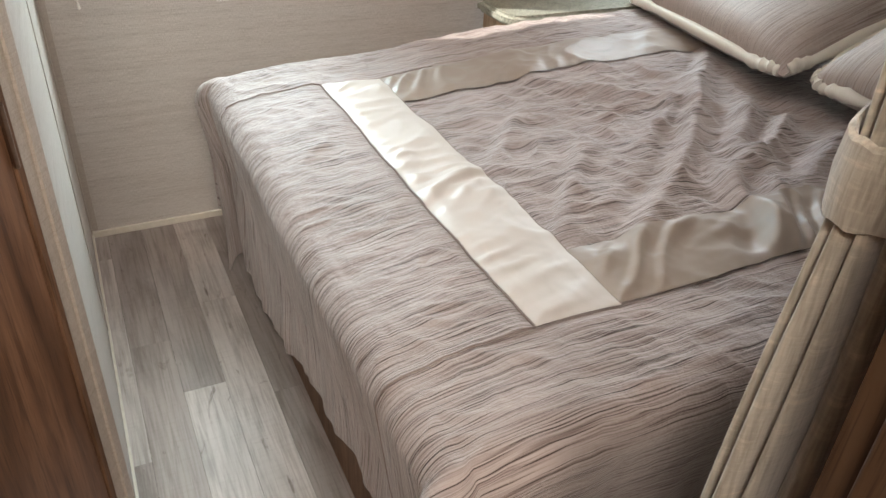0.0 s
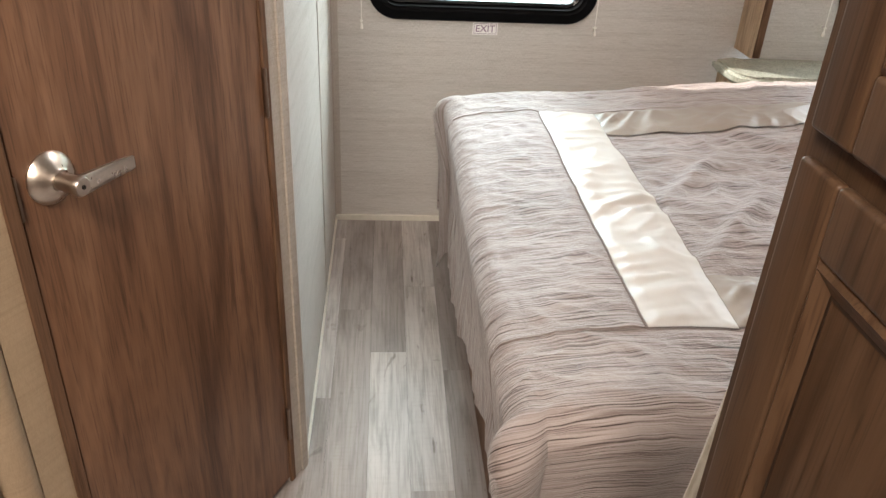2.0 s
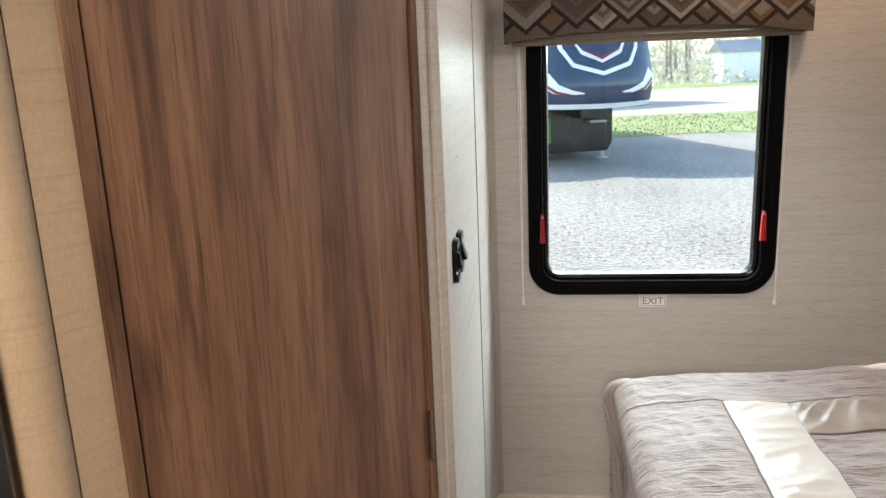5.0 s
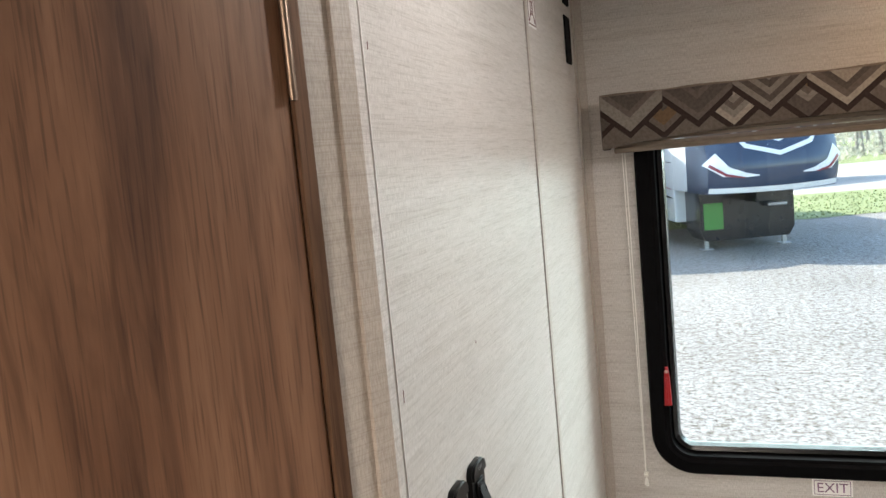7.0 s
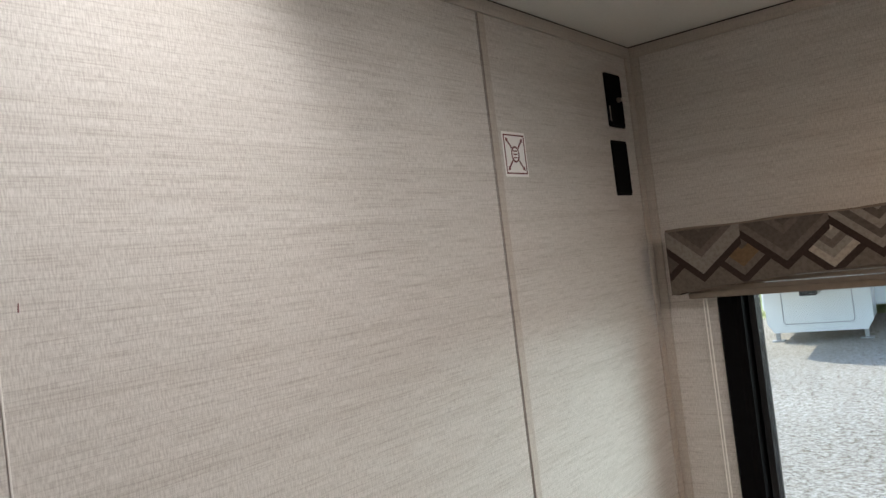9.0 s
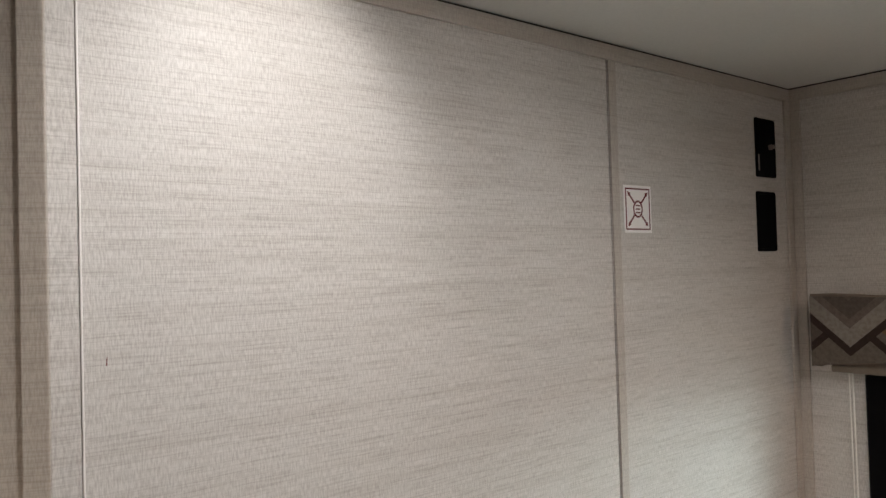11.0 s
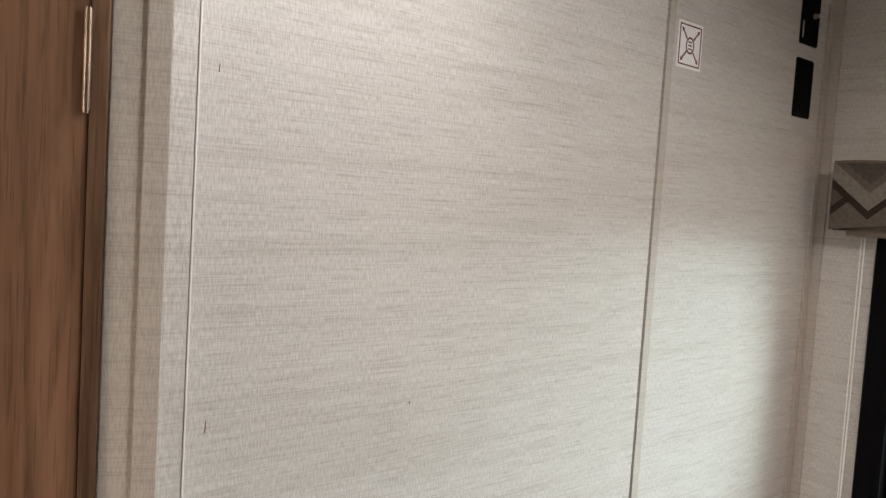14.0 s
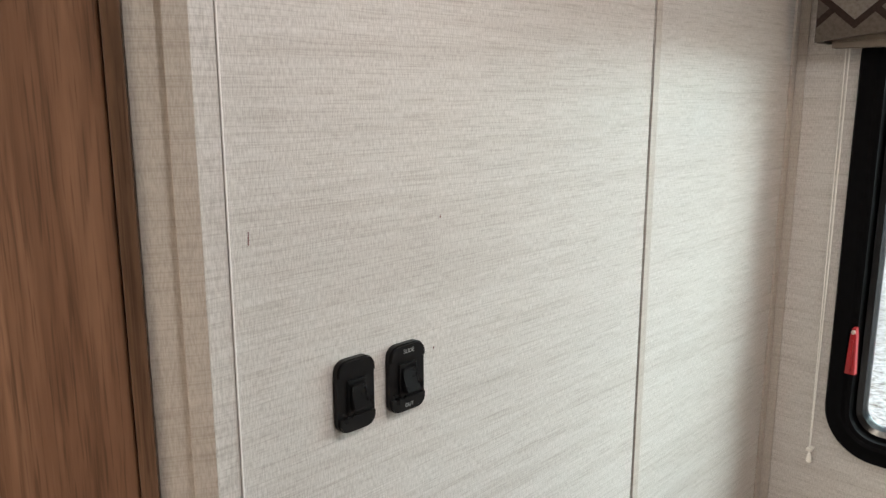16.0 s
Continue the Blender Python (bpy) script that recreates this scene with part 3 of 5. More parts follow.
structure(mesh_object("wall_hall_end", box((-0.93, -4.6, -0.05), (0.96, -4.55, TOP)), PAPER), "plain wall closing the hall", "wall")


# ---------- windows ----------
def rv_window(name, x0, z0, x1, z1, y, r, label):
    """A black framed window with rounded corners; y is the room face of its wall."""
    w = thing(name, (0, 0, 0), label, "window", "", "structure")

    def loop(inset, yy):
        return [(a, yy, b) for a, b in rounded(x0 + inset, z0 + inset, x1 - inset, z1 - inset, max(r - inset, 0.02), 10)]

    bm = add_ring(bmesh.new(), [loop(0.0, y - 0.001), loop(0.0, y - 0.012), loop(0.004, y - 0.018), loop(0.030, y - 0.020), loop(0.036, y - 0.014), loop(0.044, y - 0.014), loop(0.046, y + 0.04), loop(0.036, y + 0.045), loop(0.012, y + 0.045), loop(0.010, y + 0.0)])
    part("window_frame", bm, BLACK, w, "black rounded metal frame", True)
    bm = add_ring(bmesh.new(), [loop(0.046, y + 0.012), loop(0.050, y + 0.006), loop(0.060, y + 0.010), loop(0.064, y + 0.030), loop(0.046, y + 0.036)])
    part("window_gasket", bm, BLACK_GLOSS, w, "glossy black inner rim", True)
    bm = add_prism(bmesh.new(), rounded(x0 + 0.056, z0 + 0.056, x1 - 0.056, z1 - 0.056, 0.04, 8), "y", y + 0.022, y + 0.0255)
    pane = part("pane", bm, GLASS, w, "clear glass pane")
    pane.visible_shadow = False
    return w


win = rv_window("window_1", 0.117, 0.728, 0.853, 1.572, 0.0, 0.095, "black framed exit window with red latches")
rv_window("window_2", 1.592, 0.79, 2.05, 1.46, -0.12, 0.07, "small black framed window beside the pillows")


def red_latch(x):
    l = part("latch", add_prism(bmesh.new(), [(x - 0.0085, 0.899), (x + 0.0085, 0.899), (x + 0.0055, 0.972), (x + 0.003, 0.987), (x - 0.003, 0.987), (x - 0.0055, 0.972)], "y", -0.034, -0.0205), RED, win, "red plastic release latch")
    part("latch_rib", box((x - 0.002, -0.0385, 0.905), (x + 0.002, -0.034, 0.965), 0.001), RED, l)
    bm = add_lathe(bmesh.new(), [(0.004, 0.0), (0.004, 0.003), (0.002, 0.0045)], Matrix.Translation((x, -0.034, 0.980)) @ Matrix.Rotation(radians(90), 4, "X"), 12)
    part("latch_rivet", bm, NICKEL, l, "small steel rivet", True)


red_latch(0.160)
red_latch(0.808)

# ---------- valance with its shade ----------
val = thing("valance", (0.477, 0, 1.494), "boxed window valance in brown and grey chevron cloth", "valance")
bm = bmesh.new()
n = 40
front = []
for i in range(n + 1):
    x = -0.421 + 0.842 * i / n
    k = abs(x) / 0.421
    front.append((x, 0.030 * (1 - k ** 2.2) + 0.002 * math.sin(9 * x)))
outline = front + [(0.421, 0.117), (-0.421, 0.117)]
add_prism(bm, outline, "y", -0.068, -0.056)
part("front_board", bm, CHEVRON, val)
for sgn in (-1, 1):
    x0, x1 = sorted((sgn * 0.421, sgn * 0.409))
    part("end_return", box((x0, -0.056, 0.0), (x1, -0.0005, 0.117), 0.002), CHEVRON, val)
part("top_board", box((-0.409, -0.056, 0.100), (0.409, -0.0005, 0.114), 0.001), SHADE_MAT, val, "brown lined top board")
bm = bmesh.new()
path = [(-0.421 + 0.842 * i / 24, -0.063 + 0.002 * math.sin(i * 2.1), 0.118 + 0.0015 * math.sin(i * 1.3)) for i in range(25)]
add_tube(bm, path, 0.0035, 6)
part("top_welt", bm, SHADE_MAT, val, "brown folded welt along the top edge", True)

shade = thing("window_shade", (0.477, 0, 1.485), "raised brown pleated shade behind the valance", "window shade")
part("headrail", box((-0.40, -0.05, 0.075), (0.40, -0.024, 0.098), 0.002), SHADE_MAT, shade)
for i in range(7):
    z = 0.012 + i * 0.009
    part("pleat", add_prism(bmesh.new(), [(-0.048, z), (-0.026, z + 0.0035), (-0.026, z + 0.0055), (-0.048, z + 0.0085)], "x", -0.397, 0.397), SHADE_MAT, shade)
part("bottom_rail", box((-0.398, -0.05, 0.0), (0.398, -0.026, 0.012), 0.003), SHADE_MAT, shade)


def shade_cord(x, z0, z1, wall=0.0):
    c = thing("shade_cord", (x, wall - 0.013, z0), "clear shade cord with a small cone end beside the window", "cord", "shade cords")
    bm = add_tube(bmesh.new(), [(0.0, 0, z1 - z0), (0.001, 0, 0.4), (0.0, 0, 0.0)], 0.0013, 8)
    part("cord", bm, CLEAR, c, "", True)
    bm = add_tube(bmesh.new(), [(-0.006, 0, z1 - z0), (-0.004, 0, 0.4), (-0.001, 0, 0.0)], 0.0011, 8)
    part("cord", bm, CLEAR, c, "", True)
    bm = add_lathe(bmesh.new(), [(0.0035, 0.0), (0.006, 0.003), (0.004, 0.016), (0.0015, 0.022)], pose(0, 0, -0.012), 12)
    part("cone_end", bm, CLEAR, c, "clear plastic cone", True)
    part("clip", box((-0.006, -0.003, 0.012), (0.005, 0.0127, 0.018), 0.001), CLEAR, c, "clear holding clip")


shade_cord(0.098, 0.705, 1.497)
shade_cord(0.857, 0.705, 1.497)
shade_cord(1.565, 0.755, 1.45, -0.12)
bpy.context.view_layer.update()

# ---------- exit sign ----------
sign = thing("exit_sign", (0.498, -0.0005, 0.704), "small white exit sticker with purple letters", "sign")
part("sheet", box((-0.041, -0.0012, -0.0195), (0.041, 0.0, 0.0195)), STICKER, sign)
for z in (-0.0165, 0.0155):
    part("border", box((-0.037, -0.0018, z), (0.037, -0.0012, z + 0.0012)), INK_PURPLE, sign, "purple border line")
for x in (-0.037, 0.0358):
    part("border", box((x, -0.0018, -0.0155), (x + 0.0012, -0.0012, 0.0155)), INK_PURPLE, sign, "purple border line")
writing("letters", "EXIT", 0.0315, pose(0, -0.0018, -0.001, 90, 0, 0), INK_PURPLE, sign)

# ---------- fittings on the left wall ----------
stick = thing("warning_sticker", (0.0003, -0.4555, 1.752), "white square sticker with four arrows and a circle", "sticker")
part("sheet", box((0.0, -0.0315, -0.0335), (0.0008, 0.0315, 0.0335)), STICKER, stick)
for z in (-0.0295, 0.0275):
    part("border", box((0.0008, -0.028, z), (0.0012, 0.028, z + 0.002)), INK, stick, "dark red border")
for y in (-0.028, 0.026):
    part("border", box((0.0008, y, -0.0275), (0.0012, y + 0.002, 0.0275)), INK, stick, "dark red border")
for sy in (-1, 1):
    for sz in (-1, 1):
        a, b = Vector((sy * 0.0085, sz * 0.009)), Vector((sy * 0.023, sz * 0.0245))
        d = (b - a).normalized()
        q = Vector((-d.y, d.x))
        tip = b - d * 0.006
        pts = [a + q * 0.0013, tip + q * 0.0013, tip + q * 0.0034, b, tip - q * 0.0034, tip - q * 0.0013, a - q * 0.0013]
        part("arrow", add_prism(bmesh.new(), [tuple(p) for p in pts], "x", 0.0008, 0.0012), INK, stick, "dark red arrow")
bm = add_ring(bmesh.new(), [[(x, r * math.cos(k * math.pi / 14), r * 1.15 * math.sin(k * math.pi / 14)) for k in range(28)] for x, r in ((0.0008, 0.0108), (0.0012, 0.0108), (0.0012, 0.0085), (0.0008, 0.0085))])
part("circle", bm, INK, stick, "dark red circle")
for z in (-0.005, 0.0, 0.005):
    part("text_line", box((0.0008, -0.005, z - 0.0009), (0.0012, 0.005, z + 0.0009)), INK, stick, "unreadable dark red line")


def wall_socket(y0, y1, z0, z1, fitted):
    s = thing("wall_port", (0.0, (y0 + y1) / 2, (z0 + z1) / 2), "black oblong hookup plate with a steel connector" if fitted else "plain black oblong blank plate", "wall plate", "hookup plates")
    w, h = (y1 - y0) / 2, (z1 - z0) / 2
    part("plate", add_prism(bmesh.new(), rounded(-w, -h, w, h, 0.003, 3), "x", 0.0, 0.002), BLACK, s)
    part("rim", add_ring(bmesh.new(), [[(x, a, b) for a, b in rounded(-w + i, -h + i, w - i, h - i, 0.003, 3)] for x, i in ((0.002, 0.001), (0.0034, 0.002), (0.0034, 0.004), (0.002, 0.005))]), BLACK, s, "", True)
    if fitted:
        bm = add_lathe(bmesh.new(), [(0.0048, 0), (0.0048, 0.004), (0.0035, 0.004), (0.0035, 0.008)], Matrix.Translation((0.002, 0.013, 0.002)) @ Matrix.Rotation(radians(90), 4, "Y"), 14)
        part("connector", bm, NICKEL, s, "small steel coax connector", True)
        part("cover_strip", box((0.002, -0.028, -0.04), (0.0032, -0.024, -0.012), 0.0005), NICKEL, s, "thin shiny edge strip")
        bm = bmesh.new()
        for z in (-0.034, -0.024):
            add_box(bm, (0.002, -0.006, z), (0.0028, 0.002, z + 0.0025))
        part("slots", bm, BLACK, s)


wall_socket(-0.123, -0.057, 1.816, 1.917, True)
wall_socket(-0.126, -0.063, 1.689, 1.791, False)


def slide_switch(y0, y1, z0, z1, lettered, tip):
    s = thing("wall_switch", (0.0, (y0 + y1) / 2, (z0 + z1) / 2), "black rocker switch lettered slide and out" if lettered else "plain black rocker switch plate", "switch", "wall switches")
    w, h = (y1 - y0) / 2, (z1 - z0) / 2
    part("plate", add_prism(bmesh.new(), rounded(-w, -h, w, h, 0.0125, 6), "x", 0.0, 0.0065), SWITCH, s, "", True)
    th = h * 0.62
    part("end_cap", add_prism(bmesh.new(), [(a, b) for a, b in rounded(-w + 0.0012, -h + 0.0012, w - 0.0012, h - 0.0012, 0.0115, 6) if b > 0] + [(-w + 0.0012, th - 0.002), (w - 0.0012, th - 0.002)], "x", 0.0065, 0.0095), SWITCH, s, "", True)
    part("end_cap", add_prism(bmesh.new(), [(w - 0.0012, -th + 0.002), (-w + 0.0012, -th + 0.002)] + [(a, b) for a, b in rounded(-w + 0.0012, -h + 0.0012, w - 0.0012, h - 0.0012, 0.0115, 6) if b < 0], "x", 0.0065, 0.0095), SWITCH, s, "", True)
    part("bezel", box((0.0065, -w * 0.50, -h * 0.46), (0.0090, w * 0.50, h * 0.44), 0.0012), SWITCH, s)
    prof = [(0.0090, -h * 0.38), (0.0150 + tip * 0.003, -h * 0.37), (0.0158 + tip * 0.002, -h * 0.28), (0.0112, h * 0.10), (0.0122 - tip * 0.0015, h * 0.33), (0.0090, h * 0.34)]
    bm = bmesh.new()
    add_prism(bm, prof, "y", -w * 0.40, w * 0.40)
    bmesh.ops.bevel(bm, geom=list(bm.edges), offset=0.0011, segments=2, affect="EDGES")
    part("rocker", bm, SWITCH, s, "glossy black rocker", True)
    if lettered:
        writing("lettering", "SLIDE", 0.0062, pose(0.0098, 0, h * 0.80, 90, 0, 90), LETTER, s)
        writing("lettering", "OUT", 0.0058, pose(0.0098, 0, -h * 0.80, 90, 0, 90), LETTER, s)


slide_switch(-1.0885, -1.0415, 1.077, 1.153, False, 0)
slide_switch(-1.0205, -0.9715, 1.077, 1.152, True, 1)


def scratch(y, z, length, lean):
    bm = add_prism(bmesh.new(), [(y - 0.0004, z), (y + 0.0005, z), (y + lean + 0.0004, z + length), (y + lean - 0.0002, z + length)], "x", 0.0001, 0.0005)
    tagged(mesh_object("wall_mark", bm, INK), "tiny dark scuff mark on the wall paper", "mark", "scuff marks")


for y, z, ln, le in ((-1.174, 1.281, 0.012, 0.0004), (-0.94, 1.2785, 0.003, 0.001), (-1.175, 1.605, 0.007, 0.0005), (-0.951, 1.133, 0.0028, 0.001)):
    scratch(y, z, ln, le)

# ---------- slanted door ----------
bm = bmesh.new()
slant_box(bm, D0 - 0.0150, D0 - 0.0008, 0.0003, 0.007, 0.004, DT + 0.02, 0.0015)
structure(mesh_object("door_casing_hinge_side", bm, CASING_WOOD), "narrow dark brown door casing", "trim")
bm = slant_box(bmesh.new(), D1 + 0.002, D1 + 0.020, 0.0003, 0.007, 0.004, DT + 0.02, 0.0015)
structure(mesh_object("door_casing_latch_side", bm, CASING_WOOD), "narrow dark brown door casing", "trim")
bm = slant_box(bmesh.new(), D0 - 0.0005, D1 + 0.0015, 0.0003, 0.007, DT + 0.004, DT + 0.02, 0.0015)
structure(mesh_object("door_casing_head", bm, CASING_WOOD), "narrow dark brown door casing", "trim")
bm = slant_box(bmesh.new(), D0 - 0.0185, D0 - 0.001, 0.0003, 0.010, DT + 0.0205, TOP - 0.0005, 0.001)
structure(mesh_object("trim_over_door", bm, PAPER_TRIM), "papered strip above the door casing", "trim")
bm = slant_box(bmesh.new(), 0.010, D0 - 0.0165, 0.0002, 0.0028, 0.002, TOP)
structure(mesh_object("trim_door_filler", bm, PAPER_SHADED), "papered strip beside the door casing", "trim")
bm = slant_box(bmesh.new(), D1 + 0.0205, 0.6015, 0.0003, 0.003, 0.002, TOP)
structure(mesh_object("trim_tan_board", bm, TAN_WOOD), "tan wood-print board beside the door", "trim")
# rounded bead on the corner to the fridge
bead = []
for i in range(13):
    k = i / 12
    bead.append(on_slant(0.602 + 0.050 * k, 0.002 + 0.012 * math.sin(math.pi * k) ** 0.7 - 0.012 * k * k)[:2])
bead += [on_slant(0.652, -0.05)[:2], on_slant(0.602, -0.05)[:2]]
bm = add_prism(bmesh.new(), bead, "z", 0.002, TOP)
structure(mesh_object("trim_round_bead", bm, TAN_WOOD, True), "tan rounded corner bead beside the fridge", "trim")

door = thing("door_1", on_slant((D0 + D1) / 2, 0, 0), "closed walnut-brown laminate door with a lever handle", "door", "", "structure")


def door_part(name, bm, mat, label="", smooth=False, parent=None):
    ob = mesh_object(name, bm, mat, smooth)
    ob.parent = parent or door
    ob.matrix_parent_inverse = (parent or door).matrix_world.inverted() if parent is None else Matrix()
    if label:
        ob["label"] = label
    return ob


bpy.context.view_layer.update()
bm = slant_box(bmesh.new(), D0 + 0.0006, D1 - 0.001, -0.032, 0.003, 0.018, DT - 0.002, 0.0015)
door_part("door_leaf", bm, DOOR_WOOD)


def hinge(z0, z1):
    bm = bmesh.new()
    s = D0 + 0.0005
    for a, b in ((0.0, 0.22), (0.24, 0.76), (0.78, 1.0)):
        add_tube(bm, [on_slant(s, 0.0088, z0 + (z1 - z0) * a), on_slant(s, 0.0088, z0 + (z1 - z0) * b)], 0.0037, 10)
    add_tube(bm, [on_slant(s, 0.0088, z0 - 0.002), on_slant(s, 0.0088, z1 + 0.002)], 0.0031, 10)
    slant_box(bm, s - 0.001, s + 0.001, -0.004, 0.006, z0 + 0.002, z1 - 0.002)
    h = door_part("hinge", bm, BRASS, "worn bronze barrel hinge", True)
    return h


hinge(1.560, 1.641)
hinge(0.852, 0.932)
hinge(0.133, 0.215)
bm = slant_box(bmesh.new(), D1 - 0.001, D1 + 0.003, 0.002, 0.0085, 0.868, 0.924, 0.0006)
door_part("strike_plate", bm, BRASS, "thin bronze strike plate")

# lever handle on the door
HS, HZ = 0.488, 0.905
turn = Matrix(((DX, 0, NX, 0), (DY, 0, NY, 0), (0, 1, 0, 0), (0, 0, 0, 1)))
hm = Matrix.Translation(on_slant(HS, 0.003, HZ)) @ turn
bm = add_lathe(bmesh.new(), [(0.033, 0.0), (0.0335, 0.003), (0.0315, 0.006), (0.0255, 0.0115), (0.0185, 0.0165), (0.0155, 0.0185), (0.014, 0.020)], hm, 36)
rose = door_part("door_handle", bm, NICKEL, "satin nickel lever handle", True)
bm = add_lathe(bmesh.new(), [(0.0115, 0.019), (0.0115, 0.040), (0.0125, 0.044), (0.0125, 0.052), (0.0105, 0.055)], hm, 24)
ob = door_part("handle_neck", bm, NICKEL, "", True)
bm = bmesh.new()
rings = []
for i in range(15):
    k = i / 14
    a = -0.002 - 0.084 * k
    zc = -0.004 * k + 0.004 * k * k
    half = 0.0130 - 0.0035 * k
    if k > 0.93:
        half *= 0.85
    thick = 0.0042 - 0.0020 * k
    out = 0.049 - 0.003 * math.sin(k * math.pi)
    rings.append([bm.verts.new(hm @ Vector((a, zc + half * math.copysign(abs(math.cos(t)) ** 0.4, math.cos(t)), out + thick * math.copysign(abs(math.sin(t)) ** 0.4, math.sin(t))))) for t in [2 * math.pi * j / 14 for j in range(14)]])
for a, b in zip(rings, rings[1:]):
    for j in range(14):
        bm.faces.new((a[j], a[(j + 1) % 14], b[(j + 1) % 14], b[j]))
bm.faces.new(rings[0])
bm.faces.new(rings[-1][::-1])
door_part("handle_lever", bm, NICKEL, "", True)
bm = add_lathe(bmesh.new(), [(0.0028, 0.0552), (0.0028, 0.0562)], hm, 12)
door_part("lock_hole", bm, DARK_GAP, "dark lock pin hole")

# ---------- fridge ----------
fr = thing("fridge", (FX, -1.83, 0.0), "black framed fridge with brown wood door panels", "fridge")
part("body", box((-0.58, -0.66, 0.05), (-0.022, 0.026, 1.72), 0.004), BLACK, fr)
part("base", box((-0.56, -0.64, 0.0), (-0.05, 0.0, 0.05)), BLACK, fr)


def fridge_door(z0, z1):
    d = part("fridge_door", box((-0.0215, -0.66, z0), (0.0, 0.026, z1), 0.003), BLACK, fr, "black fridge door")
    part("door_panel", box((0.0, -0.632, z0 + 0.03), (0.003, -0.004, z1 - 0.03), 0.001), DOOR_WOOD, d, "brown wood-grain insert")
    for a, b in (((0.0, -0.66, z0), (0.012, 0.026, z0 + 0.026)), ((0.0, -0.66, z1 - 0.026), (0.012, 0.026, z1))):
        part("door_rail", box(a, b, 0.004), BLACK_GLOSS, d, "black glossy rail")
    part("door_stile", box((0.0, -0.002, z0 + 0.0265), (0.012, 0.026, z1 - 0.0265), 0.004), BLACK_GLOSS, d, "black glossy stile")


fridge_door(0.56, 1.70)
fridge_door(0.08, 0.55)
structure(mesh_object("trim_fridge_side", box((FX - 0.06, -1.803, 0.002), (FX - 0.004, -1.794, TOP), 0.001), CASING_WOOD), "brown strip between bead and fridge", "trim")
structure(mesh_object("wall_above_fridge", box((FX - 0.05, -4.55, 1.73), (FX - 0.01, -1.805, TOP)), DOOR_WOOD), "brown panel above the fridge", "wall")
structure(mesh_object("wall_hall_panel", box((FX - 0.05, -4.55, -0.05), (FX - 0.01, -2.50, 1.729)), DOOR_WOOD), "brown wood panel in the hall", "wall")

# ---------- wardrobe ----------
wa = thing("wardrobe", (WX, -2.075, 0.0), "dark glazed wood wardrobe with panelled doors", "wardrobe")
part("carcass", box((0.0205, -1.2, 0.0), (0.52, 0.0, TOP - 0.002), 0.002), CABINET_WOOD, wa)
bm = bmesh.new()
for a, b in (((0.0, -0.030, 0.0), (0.02, 0.0, TOP - 0.002)), ((0.0, -1.2, 0.0), (0.02, -0.60, TOP - 0.002)), ((0.0, -0.60, 0.0), (0.02, -0.030, 0.08)), ((0.0, -0.60, 1.120), (0.02, -0.030, 1.182)), ((0.0, -0.60, 1.88), (0.02, -0.030, TOP - 0.002))):
    add_box(bm, a, b)
part("face_frame", bm, CABINET_WOOD, wa)


def panel_door(z0, z1):
    y0, y1 = -0.61, -0.024
    st = 0.046
    d = part("cabinet_door", box((-0.0025, y0 + 0.01, z0 + 0.01), (-0.0005, y1 - 0.01, z1 - 0.01)), CABINET_WOOD, wa)
    for nm, a, b in (("stile", (-0.0115, y1 - st, z0), (-0.0027, y1, z1)), ("stile", (-0.0115, y0, z0), (-0.0027, y0 + st, z1)), ("rail", (-0.0115, y0 + st, z0), (-0.0027, y1 - st, z0 + st)), ("rail", (-0.0115, y0 + st, z1 - st), (-0.0027, y1 - st, z1))):
        part(nm, box(a, b, 0.004, 3), CABINET_WOOD, d, "", True)
    loops = []
    for i, x in ((0.0, -0.0085), (0.005, -0.0115), (0.010, -0.0085), (0.016, -0.0055), (0.016, -0.003), (0.0, -0.003)):
        loops.append([(x, a, b) for a, b in ((y0 + st + i, z0 + st + i), (y1 - st - i, z0 + st + i), (y1 - st - i, z1 - st - i), (y0 + st + i, z1 - st - i))])
    part("moulding", add_ring(bmesh.new(), loops), CABINET_WOOD, d, "", False)
    loops = [[(x, a, b) for a, b in ((y0 + st + i, z0 + st + i), (y1 - st - i, z0 + st + i), (y1 - st - i, z1 - st - i), (y0 + st + i, z1 - st - i))] for i, x in ((0.0158, -0.0055), (0.0186, -0.0055), (0.0186, -0.0050), (0.0158, -0.0050))]
    part("glaze_line", add_ring(bmesh.new(), loops), GLAZE, d, "dark glaze line round the panel")
    part("panel", box((-0.0052, y0 + st + 0.01, z0 + st + 0.01), (-0.003, y1 - st - 0.01, z1 - st - 0.01)), CABINET_WOOD, d)


panel_door(0.06, 1.134)
panel_door(1.152, 1.90)
bpy.context.view_layer.update()

# ---------- curtain ----------
cu = thing("curtain", (0.583, -1.975, 0.0), "olive-taupe curtain gathered by a cloth tieback", "curtain")
bm = bmesh.new()
NZ, NF, PLEATS = 80, 288, 13
grid = []
